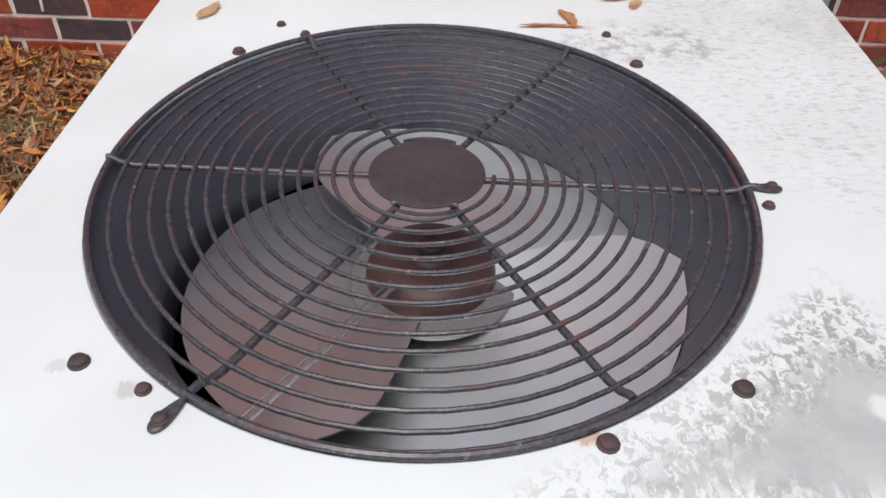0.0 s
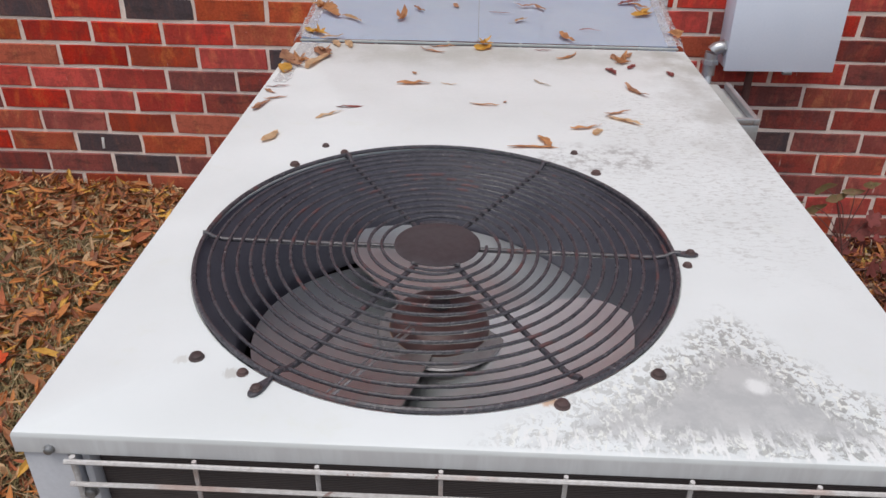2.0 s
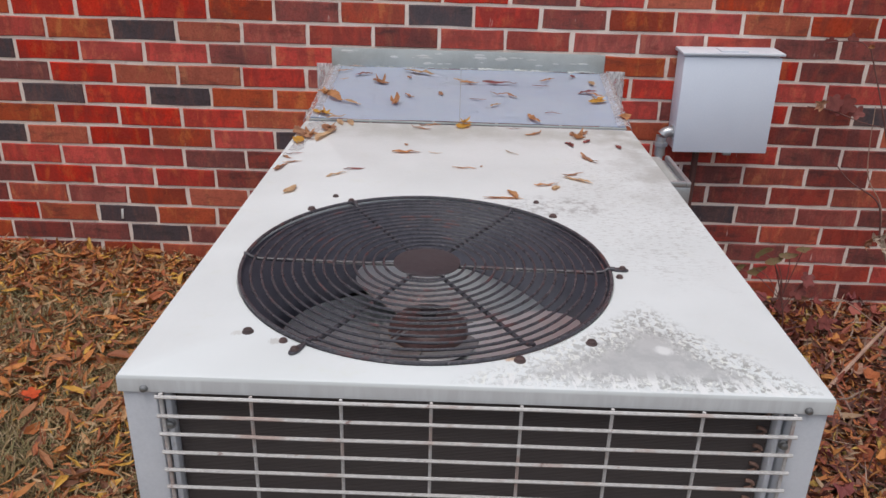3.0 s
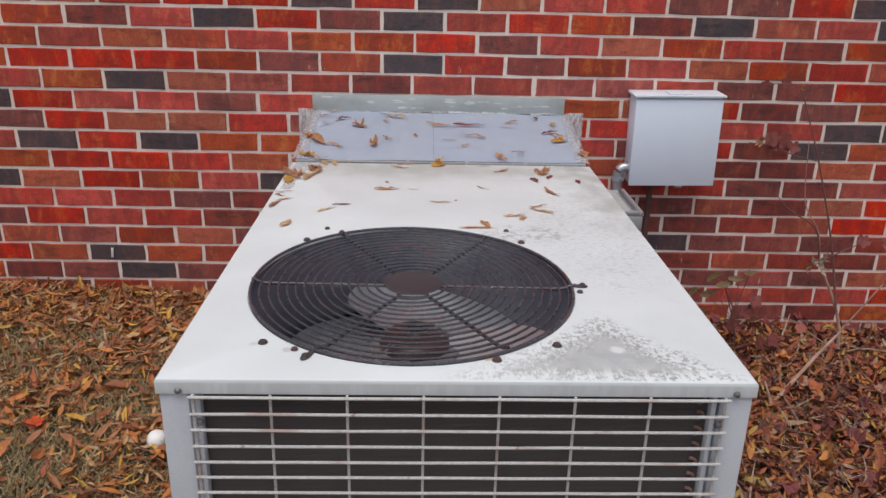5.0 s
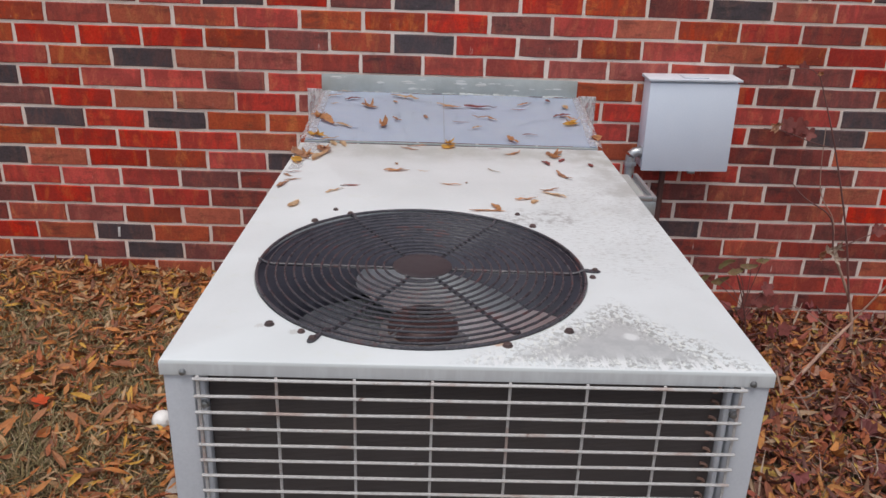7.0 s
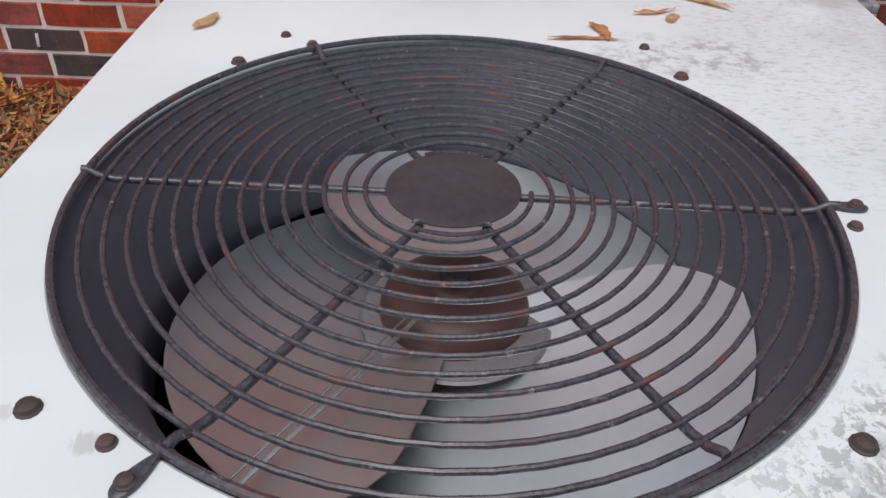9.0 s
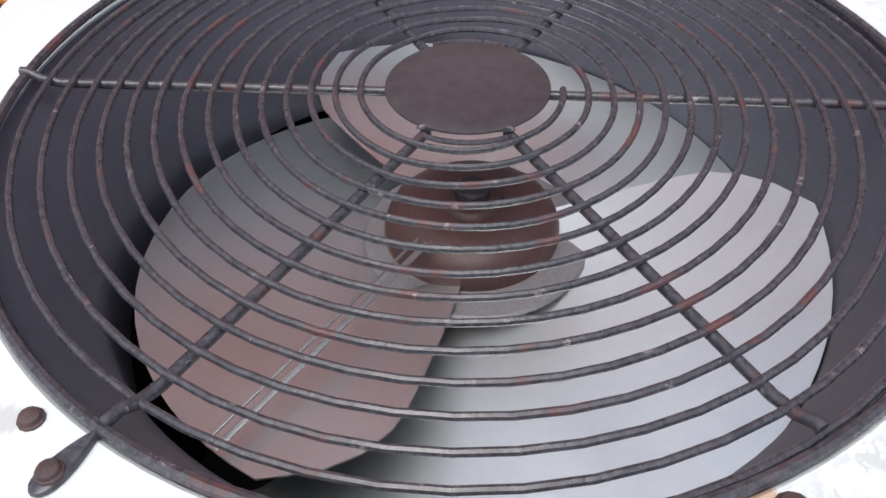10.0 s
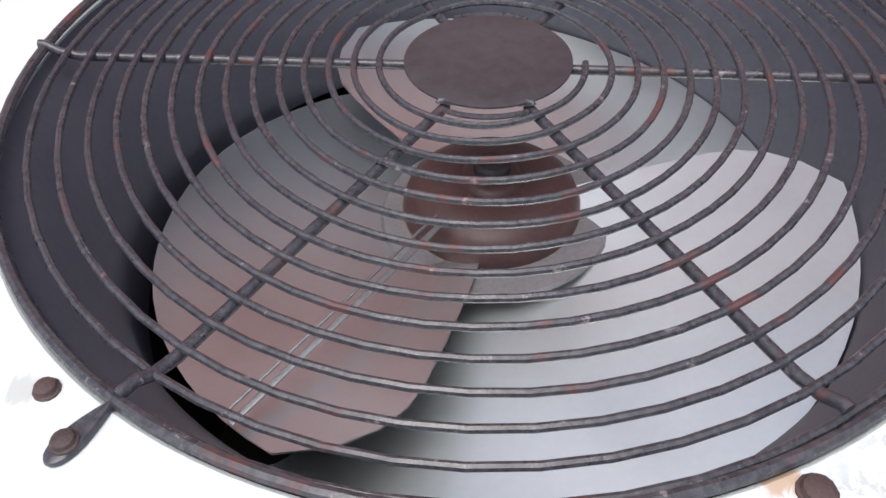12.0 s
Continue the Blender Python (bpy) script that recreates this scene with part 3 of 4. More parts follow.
def build_fan(unit):
    z0, cx, cy = 0.538, FX + 0.0070, FY
    hub = lathe([(0.0500, z0 + 0.012), (0.078, z0 + 0.011), (0.080, z0 + 0.009), (0.078, z0 + 0.007), (0.0500, z0 + 0.006)], cx, cy, 48)
    fan = part("fan", hub, STRAP, unit, "aluminium axial fan with three wide blades")
    blades, sweep, rise = 3, 140.0, 0.072
    for b in range(blades):
        bm = bmesh.new()
        for side in (0, 1):
            grid = []
            for i in range(11):
                f = i / 10
                r = 0.046 + (0.2305 - 0.046) * f
                row = []
                for k in range(25):
                    g = k / 24
                    trim = 7.0 * max(0.0, (f - 0.6) / 0.4) ** 2.2
                    a = radians(360 / blades * b + 258 - sweep * (1 - g) - trim * (max(0.0, 1 - 2 * g) + 1.8 * max(0.0, 2 * g - 1)) - 6 * (f - 0.5) * g)
                    bow = 0.010 * math.sin(math.pi * g) * f
                    z = z0 + rise * (g - 0.5) * (0.42 + 0.58 * f) + bow - side * 0.0016
                    row.append(bm.verts.new((cx + r * math.cos(a), cy + 1.03 * r * math.sin(a), z)))
                grid.append(row)
            for p, q in zip(grid, grid[1:]):
                for k in range(24):
                    bm.faces.new((p[k], p[k + 1], q[k + 1], q[k]))
        part("blade", bm, BLADE, fan)
    mx, my = FX + 0.004, FY + 0.004
    profile = [(0, 0.5800), (0.017, 0.5800), (0.020, 0.5785), (0.022, 0.5760), (0.038, 0.5750), (0.050, 0.5715), (0.0580, 0.5650), (0.0612, 0.5570), (0.0616, 0.5490), (0.0600, 0.5410), (0.054, 0.5370), (0.052, 0.5330), (0.052, 0.440), (0, 0.440)]
    m = part("motor", lathe(profile, mx, my, 56), MOTOR, unit, "brown domed motor end in the middle of the fan")
    part("band", lathe([(0.0610, 0.5500), (0.0634, 0.5492), (0.0636, 0.5455), (0.0610, 0.5445)], mx, my, 56), BAND, m, "tan rim round the motor")
    part("shaft_end", lathe([(0, 0.589), (0.0105, 0.589), (0.0125, 0.587), (0.0125, 0.578), (0, 0.578)], mx, my, 8), CAP, m)
    for k in range(8):
        a = radians(45 * k + 10)
        rib = box(0.022, 0.048, -0.0022, 0.0022, 0.5725, 0.5762, 0.001)
        for v in rib.verts:
            v.co.z -= 0.0040 * max(0.0, (v.co.x - 0.034) / 0.014)
        bmesh.ops.transform(rib, verts=rib.verts, matrix=Matrix.Translation((mx, my, 0)) @ Matrix.Rotation(a, 4, "Z"))
        part("rib", rib, MOTOR, m)
    # a flat strap that carries the motor from the shroud
    strap = join(box(0.050, 0.2330, -0.0040, -0.0022, 0.5800, 0.5815, 0.0005), box(0.050, 0.2330, 0.0010, 0.0052, 0.5785, 0.5800, 0.0005))
    bmesh.ops.transform(strap, verts=strap.verts, matrix=Matrix.Translation((FX, FY, 0)) @ Matrix.Rotation(radians(-122.5), 4, "Z"))
    part("motor_strap", strap, STRAP, m, "dull metal mounting strap")
    shroud = lathe([(HOLE - 0.0010, TOP - 0.003), (0.2660, 0.655), (0.2560, 0.636), (0.2465, 0.606), (0.2400, 0.584), (0.2385, 0.560), (0.2385, 0.515), (0.2402, 0.515), (0.2405, 0.584), (0.2500, 0.606), (0.2600, 0.635), (0.2685, 0.652), (HOLE - 0.0003, 0.654)], FX, FY, 96, closed=True)
    for v in shroud.verts:
        v.co.y = FY + (v.co.y - FY) * (1.01 + (OVAL - 1.01) * max(0.0, min(1.0, (v.co.z - 0.54) / 0.128)))
    part("fan_shroud", shroud, SHROUD, unit, "blue-black fan shroud ring")


def build_wire_grille(unit):
    """The wire guard over the coil on the front of the unit."""
    zs = [0.6450 - 0.0250 * i for i in range(23)]
    left, right, y = local(-0.383, -1.72)[0], local(0.3255, -1.72)[0], -0.004
    frame_bar = part("wire_grille", tube([(left, y, 0.647), (left, y, 0.072)], 0.0026, 8), GUARD_WIRE, unit, "off-white coated wire grille over the coil")
    for i in range(1, 8):
        x = left + (right - left) * i / 7
        part("upright_wire", tube([(x, y, 0.647), (x, y, 0.072)], 0.0021, 6), GUARD_WIRE, frame_bar)
    for i, z in enumerate(zs):
        rng = random.Random(i)
        pts = [(left - 0.005 + (right - left + 0.010) * k / 10, y - 0.0042, z + rng.uniform(-0.0004, 0.0004)) for k in range(11)]
        part("cross_wire", tube(pts, 0.0022, 6), GUARD_WIRE, frame_bar)
    clip = bolt_mesh(0.006, 0.006, SCREW)
    for x in (left + 0.006, right - 0.004):
        for z in (0.604, 0.33, 0.12):
            piece("clip", clip, frame_bar, pose(x, y + 0.004, z, 90, 0, 0))


def build_unit():
    unit = new("packaged_air_conditioner")
    unit.matrix_basis = UNIT
    tagged(unit, "off-white packaged air conditioner with round fan guard on concrete pad", "air conditioner")
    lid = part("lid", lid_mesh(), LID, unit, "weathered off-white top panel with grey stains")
    big, small = bolt_mesh(0.0069, 0.0050, BOLT), bolt_mesh(0.0052, 0.0043, BOLT)
    for x, y, head in ((-0.3106, -1.6187, big), (-0.2626, -1.6383, small), (-0.2785, -1.1193, small), (-0.3099, -1.188, big), (0.109, -1.1863, big), (0.0856, -1.1185, small), (0.1815, -1.4246, small), (0.1127, -1.6181, big), (0.0219, -1.6637, big)):
        piece("bolt", head, lid, Matrix.Translation((*local(x, y), TOP)))
    for x in (-HALF + 0.030, HALF - 0.028):
        screw = piece("screw", bolt_mesh(0.0044, 0.005, SCREW), lid, pose(x, 0.0, SKIRT + 0.005, 90, 0, 0))
        screw["label"] = "zinc hex screw"
    # corner posts: folded sheet with a return
    for sx in (-1, 1):
        for y0, y1 in ((0.003, 0.045), (DEEP - 0.045, DEEP - 0.003)):
            x0, x1 = sorted((sx * (HALF - 0.003), sx * (HALF - 0.042)))
            part("corner_post", box(x0, x1, y0, y1, BASE + 0.02, TOP - 0.006, 0.003), CASE, unit)
    for sx in (-1, 1):
        x0, x1 = sorted((sx * (HALF - 0.005), sx * (HALF - 0.012)))
        part("side_panel", box(x0, x1, 0.046, DEEP - 0.046, BASE + 0.02, TOP - 0.006, 0.002), CASE, unit)
        part("end_strip", box(*sorted((sx * (HALF - 0.046), sx * (HALF - 0.054))), 0.012, 0.030, BASE + 0.02, TOP - 0.006, 0.003), CASE, unit)
    part("back_panel", box(-HALF + 0.046, HALF - 0.046, DEEP - 0.012, DEEP - 0.005, BASE + 0.02, TOP - 0.006, 0.002), CASE, unit)
    coil = part("coil", box(-HALF + 0.055, HALF - 0.055, 0.024, 0.0395, 0.07, TOP - 0.008), COIL, unit, "dark sooty condenser coil behind the grille", False)
    arc = [(HALF - 0.070 + 0.010 * math.sin(math.pi * j / 8), 0.022, 0.006 * math.cos(math.pi * j / 8)) for j in range(9)]
    bend = finish(tube(arc, 0.0024, 6), RUST)
    for k in range(22):
        piece("return_bend", bend, coil, Matrix.Translation((0, 0, 0.63 - 0.0255 * k)))
    part("base_pan", box(-HALF, HALF, 0.0, DEEP, BASE - 0.005, BASE + 0.035, 0.004), CASE, unit)
    # dark liner sheets added to close the fan chamber
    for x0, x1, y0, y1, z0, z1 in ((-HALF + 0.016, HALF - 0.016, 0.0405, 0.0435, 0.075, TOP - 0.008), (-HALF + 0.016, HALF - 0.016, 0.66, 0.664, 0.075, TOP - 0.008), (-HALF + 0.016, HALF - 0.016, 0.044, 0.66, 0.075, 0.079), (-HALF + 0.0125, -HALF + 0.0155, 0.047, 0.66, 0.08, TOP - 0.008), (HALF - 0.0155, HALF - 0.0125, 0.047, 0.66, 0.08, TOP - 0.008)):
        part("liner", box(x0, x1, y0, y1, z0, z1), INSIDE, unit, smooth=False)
    build_wire_grille(unit)
    build_fan(unit)
    build_fan_guard(unit)
    return unit


def build_pad():
    bm = box(-0.66, 0.62, -2.02, -0.56, -0.16, 0.0305, 0.008)
    tagged(part("concrete_pad", bm, CONCRETE), "concrete slab under the air conditioner, strewn with leaves", "concrete pad")


def build_duct():
    """The flat-topped sheet metal duct from the unit into the wall."""
    top, rise = 0.672, 0.025
    x0, x1, xw0, xw1, y0, y1 = -0.428, 0.351, -0.4485, 0.3895, -0.562, -0.004
    bm = bmesh.new()
    seg = 14
    rows = []
    for j in range(seg + 1):
        f = j / seg
        a, b, y = x0 + (xw0 - x0) * f, x1 + (xw1 - x1) * f, y0 + (y1 - y0) * f
        row = []
        for i in range(25):
            x = a + (b - a) * i / 24
            row.append(bm.verts.new((x, y, top + rise * f + 0.0025 * noise.noise(Vector((x * 5, y * 5, 0))))))
        rows.append(row)
    for p, q in zip(rows, rows[1:]):
        for i in range(24):
            bm.faces.new((p[i], p[i + 1], q[i + 1], q[i]))
    bmesh.ops.solidify(bm, geom=bm.faces[:], thickness=0.0015)
    duct = part("sheet_metal_duct", bm, GALV)
    tagged(duct, "galvanised sheet metal duct into the wall, strewn with dry leaves", "duct")
    for a, b, s in ((x0, xw0, -1), (x1, xw1, 1)):
        m = bmesh.new()
        quad = [(a, y0, top - 0.002), (b, y1, top + rise - 0.003), (b, y1, 0.10), (a, y0, 0.10)]
        inner = [(x - s * 0.002, y, z) for x, y, z in quad]
        vs = [m.verts.new(v) for v in quad + inner]
        for f in ((0, 1, 2, 3), (7, 6, 5, 4), (0, 4, 5, 1), (1, 5, 6, 2), (2, 6, 7, 3), (3, 7, 4, 0)):
            m.faces.new([vs[k] for k in f])
        part("side_sheet", m, GALV, duct, smooth=False)
        # crumpled clear film folded over the edge
        strip = bmesh.new()
        lines = []
        for k in range(49):
            f = k / 48
            x, y, z = a + (b - a) * f, y0 - 0.004 + (y1 - y0) * f, top + rise * f
            line = []
            for i, (out, up) in enumerate(((-0.021, 0.0016), (-0.009, 0.0030), (0.003, 0.0028), (0.012, -0.001), (0.018, -0.014))):
                crease = noise.noise(Vector((f * 42 + 9 * s, i * 0.9, 3.0)))
                line.append(strip.verts.new((x + s * (out + 0.005 * crease), y, z + up + 0.0028 * abs(noise.noise(Vector((f * 60, i * 1.4, 5.0 + s)))))))
            lines.append(line)
        for p, q in zip(lines, lines[1:]):
            for i in range(4):
                strip.faces.new((p[i], p[i + 1], q[i + 1], q[i]))
        bmesh.ops.solidify(strip, geom=strip.faces[:], thickness=0.0004)
        part("edge_film", strip, FILM, duct, "crumpled translucent film along the edge")
        wing = box(*sorted((b + s * 0.001, b + s * 0.060)), -0.0045, -0.0025, 0.53, 0.704, 0.0008)
        part("wall_wing", wing, FILM, duct, "clear plastic film sealed to the bricks")
    # a loose end of the film lies over the corner of the lid
    sheet = bmesh.new()
    lines = []
    for k in range(25):
        f = k / 24
        line = []
        for i in range(7):
            x = -0.424 + (0.046 + 0.016 * noise.noise(Vector((f * 5, 2.0, 8.0)))) * i / 6 * (1 - 0.5 * f)
            line.append(sheet.verts.new((x, -0.590 - 0.250 * f, 0.6688 + 0.0035 * abs(noise.noise(Vector((x * 60, f * 14, 4.0)))))))
        lines.append(line)
    for p, q in zip(lines, lines[1:]):
        for i in range(6):
            sheet.faces.new((p[i], p[i + 1], q[i + 1], q[i]))
    bmesh.ops.solidify(sheet, geom=sheet.faces[:], thickness=0.0003)
    part("loose_film", sheet, FILM, duct, "loose crumpled end of clear film over the lid corner")
    part("bottom_sheet", box(x0 + 0.004, x1 - 0.004, y0, y1, 0.098, 0.100), GALV, duct, smooth=False)
    part("wall_flange", box(xw0 - 0.012, xw1 - 0.006, -0.0055, -0.0025, 0.698, 0.7535, 0.001), FLANGE, duct, "grey metal flange sealed to the bricks")
    part("front_lip", box(x0 - 0.002, x1 + 0.002, y0 - 0.006, y0 + 0.001, 0.6655, 0.6704, 0.001), FLANGE, duct)
    seam = box(-0.0588, -0.0579, y0 + 0.002, y1 - 0.010, 0.0, 0.0012)
    for v in seam.verts:
        v.co.z += top + 0.0012 + rise * (v.co.y - y0) / (y1 - y0)
    part("middle_seam", seam, FLANGE, duct, smooth=False)
    rng = random.Random(8)
    for k in range(15):
        a = -0.44 + 0.054 * k + rng.uniform(-0.01, 0.01)
        long, r = rng.uniform(0.016, 0.058), rng.uniform(0.0012, 0.0034) * (1.5 if 6 < k < 11 else 1.0)
        pts = [(a + long * i / 8, -0.008 + rng.uniform(-0.002, 0.001), 0.6990 + rng.uniform(-0.0022, 0.0022)) for i in range(9)]
        part("caulk_bead", tube(pts, r, 8, taper=r * 0.4), CAULK, duct, "smeared white caulk bead")
    for k in range(22):
        x, z, w = rng.uniform(-0.41, 0.36), rng.uniform(0.712, 0.747), rng.uniform(0.004, 0.022)
        dab = lathe([(0, 0.0009), (0.6, 0.0008), (1.0, 0.0)], 0, 0, 9)
        for v in dab.verts:
            v.co.x *= rng.uniform(0.6, 1.5)
            v.co.y *= rng.uniform(0.5, 1.5)
        bmesh.ops.transform(dab, verts=dab.verts, matrix=Matrix.Translation((x, -0.0055, z)) @ Matrix.Rotation(radians(90), 4, "X") @ Matrix.Diagonal((w, w * rng.uniform(0.06, 0.26), 1, 1)))
        part("caulk_dab", dab, CAULK, duct)


def build_disconnect():
    """The electrical box on the wall, hung a little askew."""
    w, h, d = 0.287, 0.302, 0.098
    place = pose(0.745, 0, 0.6335, 0, -0.8, 0)
    ob = new("electrical_disconnect_box")
    ob.matrix_basis = place
    tagged(ob, "pale blue-grey steel electrical box hung slightly crooked on the bricks", "electrical box")
    body = part("body", box(-w / 2 + 0.003, w / 2 - 0.003, -d + 0.012, -0.002, -h / 2 + 0.004, h / 2 - 0.002, 0.003), BOX, ob)
    door = part("door", box(-w / 2, w / 2, -d, -d + 0.0115, -h / 2, h / 2 - 0.012, 0.003), BOX, ob, "flat blue-grey cover")
    part("hasp", box(0.012, 0.036, -d - 0.004, -d + 0.010, -h / 2 - 0.007, -h / 2 + 0.001, 0.0012), SCREW, door, "small metal hasp")
    hood = box(-w / 2 - 0.006, w / 2 + 0.006, -d - 0.006, -0.002, h / 2 - 0.0065, h / 2 + 0.004, 0.002)
    for v in hood.verts:
        if v.co.z > h / 2 and v.co.y < -0.05:
            v.co.z -= 0.003
    top = part("hood", hood, BOX_TOP, ob, "chalky rain hood over the cover")
    part("hood_rib", box(-0.035, 0.045, -d + 0.01, -0.02, h / 2 + 0.0008, h / 2 + 0.006, 0.0015), BOX_TOP, top)
    part("knockout_hub", lathe([(0, -h / 2 - 0.012), (0.012, -h / 2 - 0.012), (0.014, -h / 2 - 0.004), (0.014, -h / 2 + 0.006), (0, -h / 2 + 0.006)], -0.088, -0.045, 20), CONDUIT, body)


def build_conduit():
    ey = -0.062
    ob = new("conduit_elbow")
    tagged(ob, "silver metal conduit elbow between the electrical box and the unit", "conduit")
    bend = [(0.610, ey, 0.535), (0.595, ey, 0.535)] + [(0.595 - 0.022 * math.sin(radians(a)), ey, 0.513 + 0.022 * math.cos(radians(a))) for a in range(10, 91, 16)] + [(0.573, ey, 0.490), (0.573, ey - 0.002, 0.460)]
    part("elbow", tube(bend, 0.017, 16), CONDUIT, ob)
    part("nut", tube([(0.573, ey, 0.502), (0.573, ey, 0.490)], 0.0225, 6), CONDUIT, ob)
    part("nut", tube([(0.608, ey, 0.535), (0.600, ey, 0.535)], 0.0225, 6), CONDUIT, ob)
    drop = [(0.573, ey, 0.466), (0.568, ey - 0.02, 0.42), (0.550, ey - 0.10, 0.375), (0.505, -0.35, 0.38), (0.460, -0.58, 0.48), (0.438, -0.66, 0.555), (0.420, -0.70, 0.595)]
    fine = []
    for p, q in zip(drop, drop[1:]):
        fine += [Vector(p).lerp(Vector(q), k / 6) for k in range(6)]
    part("flexible_conduit", tube(fine + [Vector(drop[-1])], 0.0125, 12), CONDUIT, ob, "flexible grey metal conduit")
    pipe = tube([(0.694, -0.040, 0.490), (0.695, -0.040, 0.30), (0.694, -0.040, -0.14)], 0.0105, 12)
    tagged(part("wall_pipe", pipe, PIPE), "thin brown pipe running down the bricks under the box", "pipe")
    x0, x1, y0, y1, z0, z1 = 0.3655, 0.440, -0.860, -0.660, 0.560, 0.632
    jb = new("side_wiring_box")
    tagged(jb, "small grey sheet metal wiring box on the side of the unit", "wiring box")
    part("tray", join(box(x0, x1, y0, y1, z0, z1 - 0.012, 0.002), box(x0, x0 + 0.012, y0, y1, z1 - 0.0118, z1, 0.002), box(x1 - 0.010, x1, y0, y1, z1 - 0.0118, z1, 0.002), box(x0 + 0.0122, x1 - 0.0102, y0, y0 + 0.010, z1 - 0.0118, z1, 0.002)), CONDUIT, jb)
    part("inner_strip", box(x0 + 0.030, x0 + 0.052, y0 + 0.012, y1, z1 - 0.0118, z1 - 0.004, 0.002), FLANGE, jb)


# ---- leaves and plants ----


def leaf_bmesh(length, width, curl, twist, seed, bm=None, m=None, steps=6):
    """A narrow leaf with a folded midrib, curled along its length."""
    rng = random.Random(seed)
    bm = bm or bmesh.new()
    m = m or Matrix()
    rows = []
    side = rng.uniform(-0.12, 0.12)
    for i in range(steps + 1):
        f = i / steps
        w = width * rng.uniform(0.72, 1.2) * math.sin(math.pi * min(1.0, 0.06 + f * 0.94)) ** 0.8 * (1.05 - 0.35 * f) * 0.5
        a = curl * (f - 0.5)
        x = length * (f - 0.5) * (1 - 0.12 * abs(curl))
        z = length * 0.28 * curl * (f - 0.5) ** 2 * 4 * 0.5 + rng.uniform(-0.03, 0.03) * length
        t = twist * (f - 0.5)
        yoff = length * side * math.sin(math.pi * f)
        fold = 0.35 * w
        mid = Vector((x, yoff, z))
        l = Vector((x, yoff + w * math.cos(t), z + fold + w * math.sin(t)))
        r = Vector((x, yoff - w * math.cos(t), z + fold - w * math.sin(t)))
        rows.append([bm.verts.new(m @ v) for v in (l, mid, r)])
    for p, q in zip(rows, rows[1:]):
        for k in range(2):
            bm.faces.new((p[k], p[k + 1], q[k + 1], q[k]))
    return bm


# leaves on the unit: place, turn, length, colour, width to length
ON_LID = (
    (-0.421, -0.767, -75, 0.062, "y", 0.5), (-0.411, -0.713, -57, 0.105, "b", 0.32), (-0.36, -0.716, 69, 0.101, "t", 0.26),
    (-0.408, -0.861, 9, 0.044, "m", 0.12), (-0.415, -0.889, -41, 0.033, "b", 0.3), (-0.413, -0.959, 73, 0.059, "b", 0.22),
    (-0.397, -0.924, 21, 0.044, "b", 0.16), (-0.368, -1.091, 75, 0.05, "t", 0.42), (-0.267, -0.952, 8, 0.046, "m", 0.2),
    (-0.295, -0.991, 45, 0.055, "t", 0.15), (-0.17, -0.829, 7, 0.065, "o", 0.24), (-0.107, -0.826, -5, 0.034, "t", 0.1),
    (-0.148, -0.625, -24, 0.063, "b", 0.14), (-0.131, -0.586, 15, 0.059, "o", 0.16),
)
ON_LID_MID = (
    (-0.049, -0.59, 60, 0.05, "y", 0.7), (-0.176, -0.77, -63, 0.017, "b", 0.5), (-0.045, -0.926, -7, 0.052, "o", 0.14),
    (-0.01, -0.911, 59, 0.011, "b", 0.6), (0.06, -0.807, -46, 0.046, "w", 0.12), (0.027, -1.104, 2, 0.078, "o", 0.13),
    (0.044, -1.085, -73, 0.050, "o", 0.30), (0.115, -1.015, 22, 0.058, "o", 0.16), (0.132, -1.036, 58, 0.028, "t", 0.6),
    (0.172, -0.956, 25, 0.057, "b", 0.17), (0.18, -0.988, -38, 0.068, "t", 0.18), (0.223, -0.843, -60, 0.074, "b", 0.17),
)
ON_LID_MORE = (
    (0.192, -0.73, -72, 0.044, "m", 0.35), (0.237, -0.698, 57, 0.034, "m", 0.4), (0.215, -0.644, -79, 0.04, "b", 0.5),
    (0.239, -0.628, 54, 0.045, "b", 0.4), (0.302, -0.737, -83, 0.037, "m", 0.35), (0.117, -0.638, 44, 0.063, "o", 0.16),
    (0.076, -0.597, 4, 0.041, "m", 0.12), (-0.349, -0.593, -69, 0.051, "t", 0.35), (-0.322, -0.597, -72, 0.05, "t", 0.4),
    (-0.364, -0.664, -69, 0.07, "b", 0.5),
)
ON_DUCT = (
    (-0.426, -0.338, -25, 0.053, "o", 0.4), (-0.384, -0.387, -67, 0.11, "o", 0.34), (-0.34, -0.44, -43, 0.073, "t", 0.2),
    (-0.398, -0.538, -33, 0.074, "y", 0.3), (-0.362, -0.563, 26, 0.054, "t", 0.22), (-0.345, -0.122, 34, 0.06, "m", 0.3),
    (-0.408, -0.084, 28, 0.059, "b", 0.18), (-0.395, -0.182, 43, 0.035, "t", 0.2), (-0.284, -0.213, -34, 0.069, "b", 0.4),
    (-0.193, -0.358, -53, 0.053, "b", 0.22), (-0.182, -0.084, -27, 0.106, "t", 0.25), (-0.209, -0.147, -54, 0.026, "b", 0.5),
    (-0.382, -0.02, -5, 0.058, "b", 0.12), (-0.11, -0.321, -75, 0.033, "b", 0.5), (-0.054, -0.162, -26, 0.059, "t", 0.2),
    (-0.031, -0.197, 4, 0.064, "o", 0.3),
)
